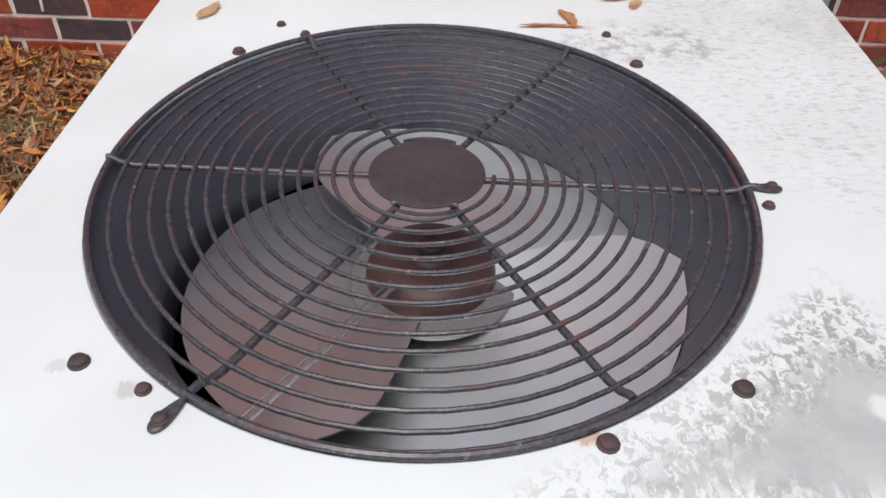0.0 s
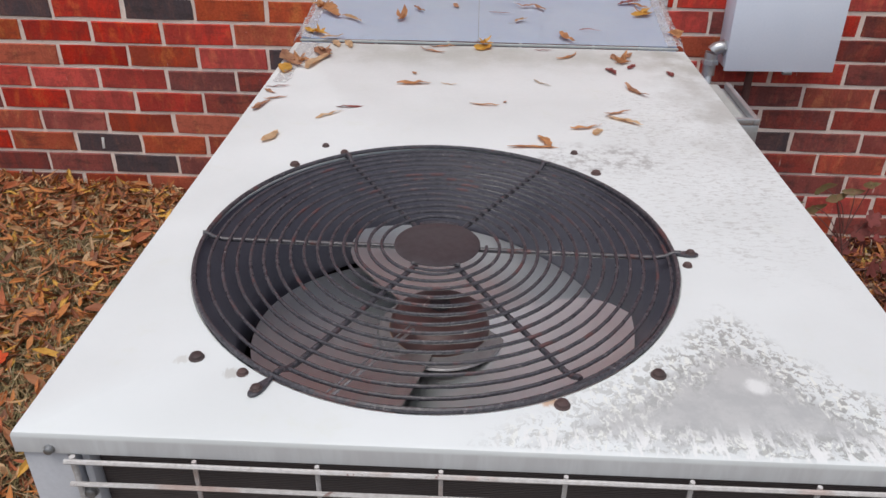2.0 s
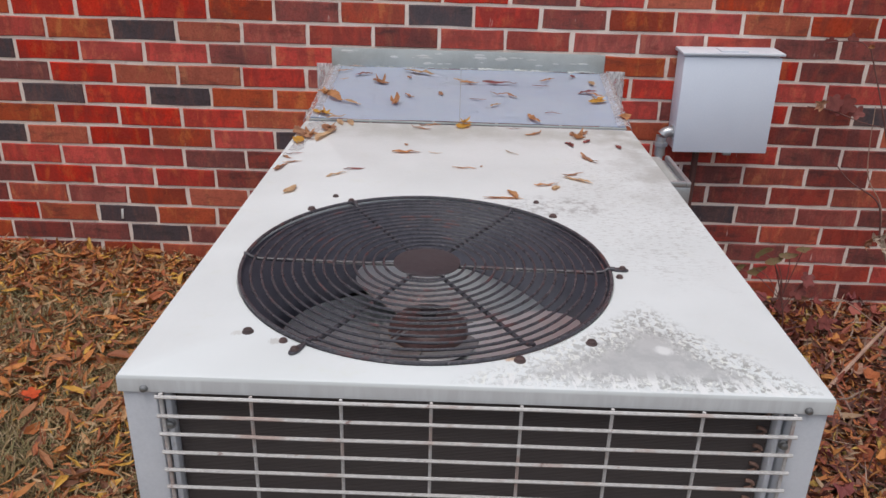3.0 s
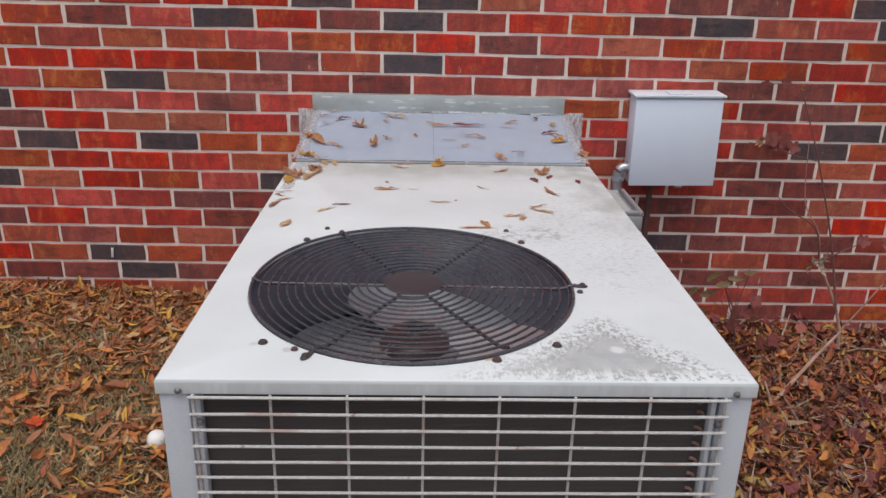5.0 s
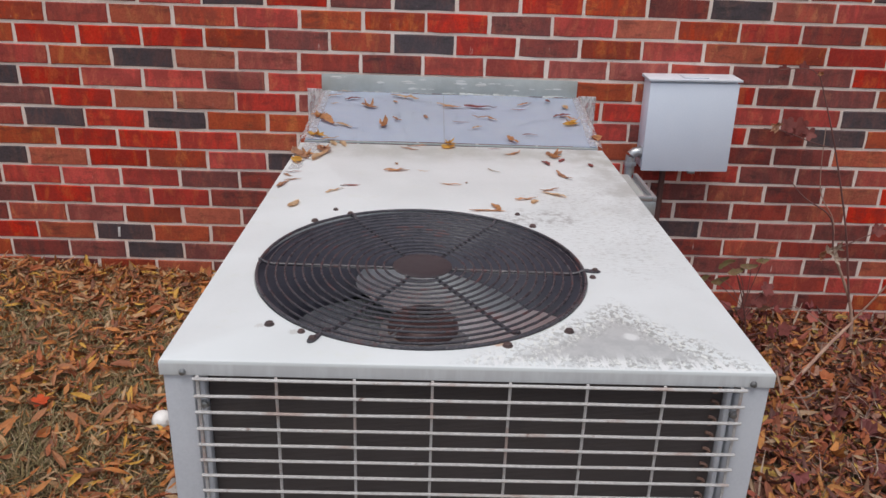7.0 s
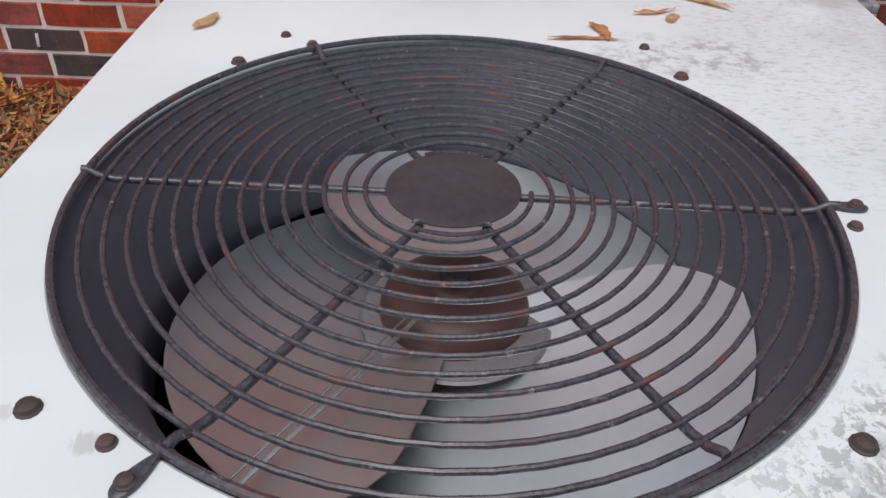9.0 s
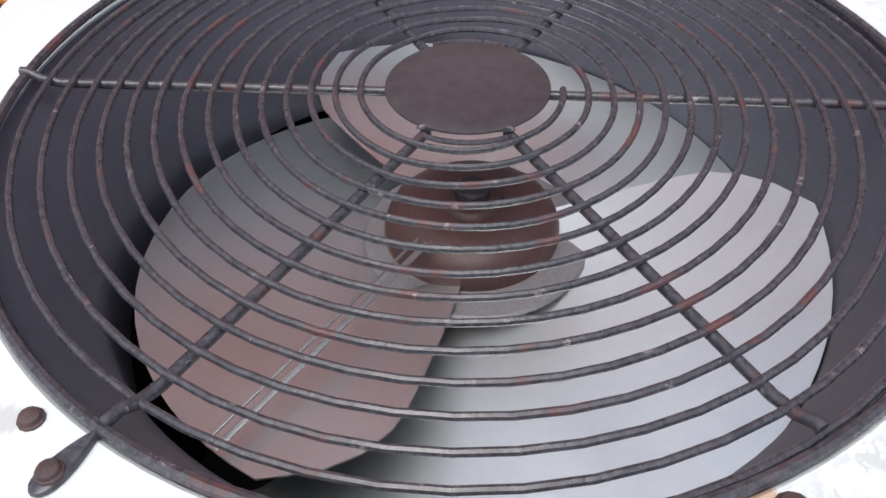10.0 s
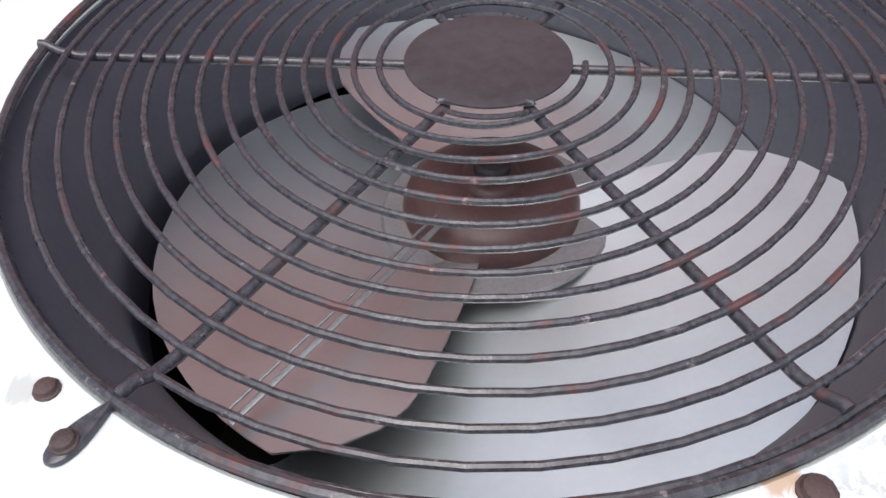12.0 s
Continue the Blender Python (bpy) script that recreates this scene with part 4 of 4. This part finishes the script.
ON_DUCT_MORE = (
    (0.057, -0.184, -4, 0.107, "m", 0.2), (0.051, -0.308, 4, 0.06, "b", 0.22), (0.086, -0.318, -55, 0.046, "b", 0.3),
    (-0.01, -0.366, -3, 0.051, "m", 0.12), (0.036, -0.418, 47, 0.043, "t", 0.25), (0.13, -0.535, -66, 0.07, "o", 0.3),
    (0.183, -0.48, -16, 0.051, "m", 0.12), (0.172, -0.205, 4, 0.052, "m", 0.15), (0.197, -0.13, 34, 0.059, "o", 0.2),
    (0.279, -0.079, -70, 0.032, "m", 0.5), (0.299, -0.262, 22, 0.064, "m", 0.28), (0.313, -0.284, -47, 0.069, "o", 0.2),
    (0.314, -0.349, 28, 0.062, "y", 0.45), (0.359, -0.498, -88, 0.05, "o", 0.7), (0.323, -0.155, -80, 0.051, "t", 0.4),
)
LEAVES["s"] = leaf_material("scarlet_leaf", (0.80, 0.13, 0.03), (0.66, 0.09, 0.03))
# leaves crumpled into cups: place, size, colour, height of what they lie on
CRUMPLED = (
    (-0.422, -0.345, 0.050, "o", 0.684), (-0.284, -0.213, 0.046, "o", 0.690), (-0.230, -0.425, 0.056, "o", 0.681), (0.316, -0.335, 0.046, "y", 0.684),
    (0.220, -0.672, 0.046, "o", 0.668), (-0.400, -0.712, 0.052, "o", 0.668), (-0.366, -0.645, 0.036, "b", 0.668), (-0.045, -0.578, 0.036, "y", 0.674),
    (-0.395, -0.535, 0.036, "y", 0.676),
)


def crumpled_leaf(size, seed):
    """A dry lobed leaf, its narrow lobes drawn up and twisted."""
    rng = random.Random(seed)
    bm = bmesh.new()
    turn = rng.uniform(0, 6.28)
    count = rng.choice((4, 5, 5))
    for j in range(count):
        a = turn + 2 * math.pi * j / count + rng.uniform(-0.45, 0.45)
        reach, wide, rise, bend = size * rng.uniform(0.34, 0.62), size * rng.uniform(0.09, 0.17), rng.uniform(0.15, 0.95), rng.uniform(-0.5, 0.5)
        rows = []
        for i in range(5):
            f = i / 4
            w = wide * (0.45, 1.0, 0.85, 0.5, 0.06)[i] * rng.uniform(0.75, 1.2)
            aa = a + bend * f
            out, up = reach * f * (1 - 0.25 * rise * f), reach * rise * f * f + size * 0.03 * rng.uniform(0, 1)
            x, y = out * math.cos(aa), out * math.sin(aa)
            tilt = 0.5 * rng.uniform(-1, 1)
            rows.append([bm.verts.new((x - s * w * math.sin(aa), y + s * w * math.cos(aa), up + 0.6 * w * abs(s) + tilt * w * s)) for s in (-1, 0, 1)])
        for p, q in zip(rows, rows[1:]):
            for k in range(2):
                bm.faces.new((p[k], p[k + 1], q[k + 1], q[k]))
    bmesh.ops.solidify(bm, geom=bm.faces[:], thickness=0.0004)
    return bm


LOOKS = {"y": "yellow", "o": "orange-brown", "b": "brown curled", "t": "pale tan", "m": "dark maroon", "w": "pale dried"}


def scatter_top_leaves():
    for group, z, rows in (("lid", TOP, ON_LID + ON_LID_MID + ON_LID_MORE), ("duct", 0.0, ON_DUCT + ON_DUCT_MORE)):
        where = "white lid" if group == "lid" else "metal duct"
        for i, (x, y, angle, length, c, wide) in enumerate(rows):
            rng = random.Random(100 * len(group) + i)
            rest = z or 0.6755 + 0.0445 * (y + 0.562)
            curl = rng.uniform(0.1, 0.7) * (1.1 if c == "b" else 0.45)
            bm = leaf_bmesh(length, length * wide, curl, rng.uniform(-0.8, 0.8), i, steps=8)
            bmesh.ops.solidify(bm, geom=bm.faces[:], thickness=0.0005)
            low = min(v.co.z for v in bm.verts)
            ob = part("fallen_leaf", bm, LEAVES[c])
            ob.matrix_basis = pose(x, y, rest + 0.0006 - low, 0 if z else 2.5, 0, 0) @ pose(0, 0, 0, 0, 0, angle)
            tagged(ob, f"{LOOKS[c]} dry leaf lying on the {where}", "leaf", f"leaves on the {group}")
    for i, (x, y, size, c, z) in enumerate(CRUMPLED):
        bm = crumpled_leaf(size, 40 + i)
        low = min(v.co.z for v in bm.verts)
        ob = part("fallen_leaf", bm, LEAVES[c])
        ob.matrix_basis = pose(x, y, z + 0.0006 - low)
        group = "lid" if z == TOP else "duct"
        tagged(ob, f"crumpled {LOOKS[c].split()[0]} dry leaf resting on the {'white lid' if group == 'lid' else 'metal duct'}", "leaf", f"leaves on the {group}")


GREEN_BITS = ((0.165, 0.12, 0.05), (0.25, 0.18, 0.08), (0.32, 0.22, 0.11), (0.37, 0.26, 0.145), (0.24, 0.18, 0.075), (0.18, 0.16, 0.068), (0.42, 0.32, 0.20), (0.20, 0.185, 0.085))


def scatter_stuff(name, label, material, count, spread, size, seed, narrow, lift):
    """Many leaves in one mesh; spread(rng) gives a place or None."""
    rng = random.Random(seed)
    bm_v, bm_f = [], []
    made = 0
    while made < count:
        spot = spread(rng)
        if spot is None:
            continue
        made += 1
        x, y = spot
        z = ground_height(x, y)
        if -0.655 < x < 0.615 and -2.015 < y < -0.565:
            z = 0.0305
        z += rng.uniform(0.002, lift)
        length = size * min(2.0, max(0.3, math.exp(rng.gauss(-0.05, 0.42))))
        width = length * narrow * rng.uniform(0.5, 1.5)
        m = pose(x, y, z, rng.gauss(0, 30), rng.gauss(0, 30), rng.uniform(0, 360))
        curl, bend = rng.uniform(-1.0, 2.2), rng.uniform(-0.4, 0.4)
        b = len(bm_v)
        outline = (-0.5, -0.2, 0.15, 0.5)
        for i, f in enumerate(outline):
            w = (0.10, 0.5, 0.42, 0.02)[i] * width
            up = length * 0.3 * curl * f * f
            off = length * bend * (0.25 - f * f)
            for s in (-1, 0, 1):
                bm_v.append(tuple(m @ Vector((f * length, off + s * w, up + 0.4 * w * abs(s)))))
        for i in range(3):
            for s in (0, 1):
                k = b + 3 * i + s
                bm_f.append((k, k + 1, k + 4, k + 3))
    data = bpy.data.meshes.new("mesh")
    data.from_pydata(bm_v, [], bm_f)
    data.materials.append(material)
    ob = new(name, data)
    return tagged(ob, label, "leaf litter", kind="stuff")


def scatter_broad(label, material, count, spread, size, seed, lift):
    """Broad lobed leaves, cupped and tilted, in one mesh."""
    rng = random.Random(seed)
    verts, faces = [], []
    n = 15
    while count:
        spot = spread(rng)
        if spot is None:
            continue
        count -= 1
        x, y = spot
        m = pose(x, y, ground_height(x, y) + rng.uniform(0.012, lift), rng.gauss(0, 26), rng.gauss(0, 26), rng.uniform(0, 360))
        s = size * rng.uniform(0.6, 1.35)
        cup, wave, phase = rng.uniform(-0.8, 2.0), rng.uniform(0.3, 1.1), rng.uniform(0, 6.28)
        b = len(verts)
        verts.append(tuple(m @ Vector((0, 0, 0))))
        for k in range(n):
            a = 2 * math.pi * k / n
            r = s * (0.27 + 0.24 * abs(math.cos(2.5 * a + 0.2)) ** 0.8 + rng.uniform(-0.05, 0.05))
            verts.append(tuple(m @ Vector((r * math.cos(a), r * 0.85 * math.sin(a), r * r / s * (cup + wave * math.sin(2 * a + phase))))))
        faces += [(b, b + 1 + k, b + 1 + (k + 1) % n) for k in range(n)]
    data = bpy.data.meshes.new("mesh")
    data.from_pydata(verts, [], faces)
    data.materials.append(material)
    tagged(new("fallen_leaves", data), label, "leaf litter", kind="stuff")


def clear_of_unit(x, y):
    return not (-0.45 < x < 0.395 and -1.76 < y < 0.0) and y < -0.012


def scatter_ground():
    litter_left = litter_material("mixed_leaf_litter", ((0.44, 0.145, 0.042), (0.24, 0.082, 0.036), (0.5, 0.19, 0.052), (0.36, 0.105, 0.04), (0.17, 0.07, 0.038), (0.46, 0.27, 0.13), (0.42, 0.155, 0.048), (0.3, 0.1, 0.042), (0.56, 0.31, 0.055), (0.42, 0.17, 0.052), (0.33, 0.14, 0.062), (0.44, 0.29, 0.16)))
    litter_right = litter_material("red_brown_leaf_litter", ((0.275, 0.077, 0.034), (0.146, 0.047, 0.031), (0.396, 0.146, 0.039), (0.189, 0.058, 0.036), (0.112, 0.04, 0.031), (0.327, 0.103, 0.039), (0.43, 0.189, 0.052), (0.224, 0.069, 0.034), (0.378, 0.163, 0.047), (0.086, 0.034, 0.028), (0.361, 0.12, 0.043), (0.284, 0.082, 0.039), (0.396, 0.258, 0.06), (0.344, 0.232, 0.146), (0.146, 0.073, 0.043), (0.224, 0.057, 0.036)))
    grass_mat = litter_material("dry_lawn_grass", GREEN_BITS, 0.8)

    def left(rng):
        x, y = -0.4 - rng.triangular(0, 3.4, 0.55), -abs(rng.triangular(0, 2.8, 0.0))
        thick = 0.50 + 0.75 * noise.noise(Vector((x * 3.4, y * 3.4, 7))) + (0.45 if y > -0.28 else 0.0) + (0.25 if x > -0.75 else 0.0)
        return (x, y) if clear_of_unit(x, y) and rng.random() < thick else None

    def right(rng):
        x, y = 0.38 + rng.triangular(0, 3.3, 0.5), -abs(rng.triangular(0, 2.6, 0.0))
        return (x, y) if clear_of_unit(x, y) else None

    def wide(rng):
        x, y = rng.gauss(0, 2.6), -1.2 - abs(rng.gauss(0, 2.2))
        return (x, y) if clear_of_unit(x, y) else None

    scatter_stuff("fallen_leaves", "orange and brown dry leaves thick on the lawn", litter_left, 25000, left, 0.038, 11, 0.22, 0.040)
    scatter_stuff("fallen_leaves", "deep red-brown leaf litter along the house wall", litter_right, 29000, right, 0.039, 12, 0.23, 0.055)
    scatter_stuff("fallen_leaves", "scattered brown leaves on the lawn", litter_left, 2600, wide, 0.060, 13, 0.30, 0.02)
    twig_mat = litter_material("grey_brown_twigs", ((0.30, 0.22, 0.17), (0.20, 0.13, 0.10), (0.40, 0.30, 0.23), (0.13, 0.07, 0.06)))
    scatter_stuff("dead_twigs", "fine grey-brown dead twigs among the leaf litter", twig_mat, 1500, right, 0.085, 14, 0.035, 0.065)
    broad = litter_material("broad_leaf_litter", ((0.40, 0.12, 0.042), (0.28, 0.07, 0.042), (0.16, 0.048, 0.045), (0.25, 0.12, 0.085), (0.50, 0.20, 0.05), (0.20, 0.05, 0.048), (0.36, 0.20, 0.14), (0.33, 0.09, 0.04)))
    scatter_broad("curled broad maroon and rust leaves along the house wall", broad, 900, right, 0.046, 15, 0.055)
    wine = litter_material("wine_red_low_leaves", ((0.30, 0.070, 0.065), (0.22, 0.05, 0.05), (0.36, 0.10, 0.075)))

    def foot(rng):
        x, y = rng.uniform(0.85, 2.3), -abs(rng.triangular(0.03, 0.34, 0.05))
        return x, y

    scatter_broad("wine-red leaves heaped against the wall foot", wine, 90, foot, 0.042, 16, 0.075)
    # lawn: short dry blades
    rng = random.Random(21)
    verts, faces = [], []
    for _ in range(85000):
        x, y = -0.42 - rng.triangular(0, 3.6, 0.6), -abs(rng.triangular(0, 3.2, 0.1))
        if not clear_of_unit(x, y) or (x > -0.67 and -2.03 < y < -0.55):
            continue
        z = ground_height(x, y) - 0.004
        h, lean = rng.uniform(0.012, 0.044), rng.uniform(0, 2 * math.pi)
        reach = rng.uniform(0.4, 1.9) * h
        dx, dy = math.cos(lean), math.sin(lean)
        w = rng.uniform(0.0011, 0.0026)
        b = len(verts)
        for f, lift in ((0, 0), (0.45, 0.7), (1.0, 1.0)):
            ww = w * (1 - 0.8 * f)
            px, py = x + dx * reach * f, y + dy * reach * f
            verts += [(px - dy * ww, py + dx * ww, z + h * lift), (px + dy * ww, py - dx * ww, z + h * lift)]
        faces += [(b, b + 1, b + 3, b + 2), (b + 2, b + 3, b + 5, b + 4)]
    data = bpy.data.meshes.new("mesh")
    data.from_pydata(verts, [], faces)
    data.materials.append(grass_mat)
    tagged(new("grass", data), "short dry olive and straw lawn grass", "grass", kind="stuff")


def bent(points, steps=6):
    """A smooth line through a few points."""
    pts = [Vector(p) for p in points]
    out = []
    for i in range(len(pts) - 1):
        p0, p1, p2, p3 = pts[max(i - 1, 0)], pts[i], pts[i + 1], pts[min(i + 2, len(pts) - 1)]
        for k in range(steps):
            t = k / steps
            out.append(0.5 * (2 * p1 + (p2 - p0) * t + (2 * p0 - 5 * p1 + 4 * p2 - p3) * t * t + (3 * p1 - p0 - 3 * p2 + p3) * t ** 3))
    return out + [pts[-1]]


def lobed_leaf(size, seed):
    """A broad lobed leaf, cupped."""
    rng = random.Random(seed)
    bm = bmesh.new()
    mid = bm.verts.new((0, 0, 0))
    ring = []
    n = 20
    for k in range(n):
        a = 2 * math.pi * k / n
        r = size * (0.34 + 0.20 * abs(math.cos(2.5 * a)) ** 0.7 + rng.uniform(-0.03, 0.03))
        ring.append(bm.verts.new((r * math.cos(a), r * math.sin(a), 0.35 * r * r / size * (1 + 0.8 * math.sin(2 * a + seed)))))
    for k in range(n):
        bm.faces.new((mid, ring[k], ring[(k + 1) % n]))
    bmesh.ops.solidify(bm, geom=bm.faces[:], thickness=0.0006)
    return bm


def build_shrub():
    g = ground_height(1.303, -0.2)
    root = (1.378, -0.20, g - 0.01)
    ob = part("shrub", tube(bent([root, (1.375, -0.19, g + 0.10), (1.348, -0.17, g + 0.20), (1.275, -0.15, g + 0.345)]), 0.0075, 8, taper=0.004), STEM)
    tagged(ob, "nearly bare shrub with thin twigs and few wine-red leaves", "shrub")
    lines = (
        ((1.355, -0.18, g + 0.17), (1.308, -0.14, g + 0.42), (1.223, -0.11, g + 0.70), (1.138, -0.09, g + 0.92), 0.0042, RED_STEM),
        ((1.275, -0.15, g + 0.345), (1.248, -0.14, g + 0.46), (1.158, -0.12, g + 0.52), (1.098, -0.11, g + 0.58), 0.0034, RED_STEM),
        ((1.275, -0.15, g + 0.345), (1.263, -0.13, g + 0.45), (1.208, -0.11, g + 0.55), (1.193, -0.09, g + 0.75), 0.0026, STEM),
        ((1.375, -0.19, g + 0.10), (1.443, -0.20, g + 0.22), (1.503, -0.20, g + 0.34), (1.473, -0.17, g + 0.42), 0.0036, STEM),
        ((1.378, -0.20, g + 0.03), (1.283, -0.22, g + 0.09), (1.193, -0.22, g + 0.15), (1.138, -0.22, g + 0.17), 0.0030, STEM),
        ((1.378, -0.20, g + 0.02), (1.458, -0.22, g + 0.05), (1.543, -0.24, g + 0.05), (1.623, -0.25, g + 0.06), 0.0036, STEM),
        ((1.378, -0.20, g + 0.02), (1.418, -0.27, g + 0.08), (1.423, -0.29, g + 0.14), (1.413, -0.30, g + 0.19), 0.0040, STEM),
        ((1.378, -0.20, g + 0.04), (1.413, -0.33, g + 0.0), (1.443, -0.42, g - 0.005), (1.453, -0.50, g - 0.01), 0.0045, STEM),
    )
    for a, b, c, d, r, material in lines:
        part("twig", tube(bent((a, b, c, d)), r, 6, taper=r * 0.45), material, ob)
    rng = random.Random(31)
    leaves = (
        (1.080, -0.065, g + 0.752, 0.052, "x"), (1.038, -0.07, g + 0.748, 0.044, "b"), (1.122, -0.06, g + 0.748, 0.058, "x"), (1.156, -0.06, g + 0.722, 0.046, "x"),
        (1.094, -0.05, g + 0.728, 0.042, "m"),
        (1.260, -0.15, g + 0.345, 0.050, "w"), (1.285, -0.16, g + 0.360, 0.045, "w"), (1.275, -0.17, g + 0.325, 0.050, "w"), (1.401, -0.17, g + 0.430, 0.045, "x"),
        (1.488, -0.17, g + 0.425, 0.045, "x"), (1.235, -0.15, g + 0.325, 0.045, "b"), (1.139, -0.09, g + 0.925, 0.022, "o"), (1.033, -0.06, g + 0.93, 0.034, "x"), (1.100, -0.05, g + 0.935, 0.042, "x"),
    )
    for x, y, z, size, c in leaves:
        shape = crumpled_leaf(size * 1.2, rng.randrange(99)) if c in "wbo" else lobed_leaf(size, rng.randrange(99))
        leaf = part("leaf", shape, LEAVES[c], ob)
        leaf.matrix_basis = pose(x, y, z, 72 + rng.uniform(-22, 22), rng.uniform(-20, 20), rng.uniform(-30, 30)) @ Matrix.Rotation(rng.uniform(0, 6.28), 4, "Z")
    for path, r in ((((0.998, -0.075, g + 0.74), (1.073, -0.07, g + 0.73), (1.163, -0.085, g + 0.70), (1.223, -0.108, g + 0.69)), 0.0022), (((1.275, -0.15, g + 0.345), (1.363, -0.16, g + 0.40), (1.423, -0.17, g + 0.43), (1.493, -0.17, g + 0.43)), 0.0020), (((1.013, -0.075, g + 0.93), (1.053, -0.07, g + 0.935), (1.113, -0.07, g + 0.935), (1.139, -0.088, g + 0.915)), 0.0018)):
        part("twig", tube(bent(path), r, 6, taper=r * 0.6), RED_STEM, ob)
    # low wine-red seedling beside the unit
    gx, gy = 0.965, -0.28
    gz = ground_height(gx, gy)
    low = part("seedling", tube(bent([(gx, gy, gz - 0.01), (gx + 0.005, gy, gz + 0.10), (gx - 0.02, gy + 0.01, gz + 0.20), (gx - 0.06, gy, gz + 0.30)]), 0.003, 6, taper=0.0016), RED_STEM)
    tagged(low, "small seedling with wine-red and olive leaves", "seedling")
    spots = ((0.03, 0.0, 0.20, 0.05, "x"), (0.0, 0.02, 0.14, 0.055, "x"), (0.08, -0.02, 0.10, 0.055, "x"), (0.14, 0.01, 0.09, 0.05, "x"), (-0.06, 0.0, 0.30, 0.063, "g"), (-0.11, 0.0, 0.27, 0.069, "g"), (-0.14, -0.01, 0.21, 0.063, "g"), (-0.02, 0.0, 0.32, 0.052, "g"), (-0.09, 0.01, 0.32, 0.057, "g"), (-0.16, 0.0, 0.27, 0.057, "g"), (0.02, 0.0, 0.34, 0.052, "g"), (0.05, 0.0, 0.24, 0.05, "m"))
    for dx, dy, dz, size, c in spots:
        stalk = part("stalk", tube(bent([(gx - 0.01, gy, gz + dz * 0.6), (gx + dx * 0.6, gy + dy, gz + dz * 0.9), (gx + dx, gy + dy, gz + dz)], 4), 0.0014, 5), RED_STEM, low)
        if c == "g":
            shape = leaf_bmesh(size * 1.15, size * 0.42, 0.5, 0.4, rng.randrange(99), steps=8)
            bmesh.ops.solidify(shape, geom=shape.faces[:], thickness=0.0005)
        else:
            shape = lobed_leaf(size, rng.randrange(99))
        leaf = part("leaf", shape, LEAVES[c], low)
        leaf.matrix_basis = pose(gx + dx, gy + dy, gz + dz, 58 + rng.uniform(-22, 22), rng.uniform(-25, 25), rng.uniform(-35, 35)) @ Matrix.Rotation(rng.uniform(-0.6, 0.6) if c == "g" else rng.uniform(0, 6.28), 4, "Z")


def build_sticks():
    def stick(points, r, label):
        pts = bent(points)
        ob = part("stick", tube(pts, r, 8, taper=r * 0.7), STEM)
        tagged(ob, label, "stick")

    def on_ground(x, y, up=0.012):
        return (x, y, ground_height(x, y) + up)

    a = on_ground(0.960, -0.61, 0.034)
    stick([a, (1.095, -0.48, a[2] + 0.03), (1.235, -0.34, a[2] + 0.05), (1.363, -0.215, a[2] + 0.062)], 0.0066, "bare pale stick leaning on the shrub over the leaf litter")
    b = on_ground(0.970, -0.62)
    stick([b, (0.965, -0.60, b[2] + 0.05), (0.950, -0.58, b[2] + 0.10)], 0.005, "short broken twig standing in the leaf litter")
    stick([on_ground(0.790, -0.66, 0.03), on_ground(0.890, -0.66, 0.03), on_ground(0.980, -0.65, 0.03)], 0.005, "straight twig lying on the leaf litter")


def build_scarlet_leaf():
    x, y = -1.073, -0.885
    leaf = part("fallen_leaf", lobed_leaf(0.042, 4), LEAVES["s"])
    leaf.matrix_basis = pose(x, y, ground_height(x, y) + 0.040, 14, -6, 40)
    tagged(leaf, "single scarlet lobed leaf lying on the lawn grass", "leaf")


def build_ball():
    x, y = -0.754, -0.922
    z = ground_height(x, y) + 0.0262
    bm = bmesh.new()
    bmesh.ops.create_uvsphere(bm, u_segments=40, v_segments=24, radius=0.0265)
    bmesh.ops.transform(bm, verts=bm.verts, matrix=Matrix.Translation((x, y, z)))
    for v in bm.verts:
        d = (v.co - Vector((x, y, z))).normalized()
        dimple = max(0.0, noise.noise(d * 14) - 0.1)
        v.co -= d * 0.0012 * dimple
    tagged(part("ball", bm, BALL), "small white plastic ball lying among fallen leaves", "ball")


build_pad()
build_unit()
build_duct()
build_disconnect()
build_conduit()
scatter_top_leaves()
build_ball()
build_scarlet_leaf()
build_sticks()
build_shrub()
scatter_ground()
build_wall()
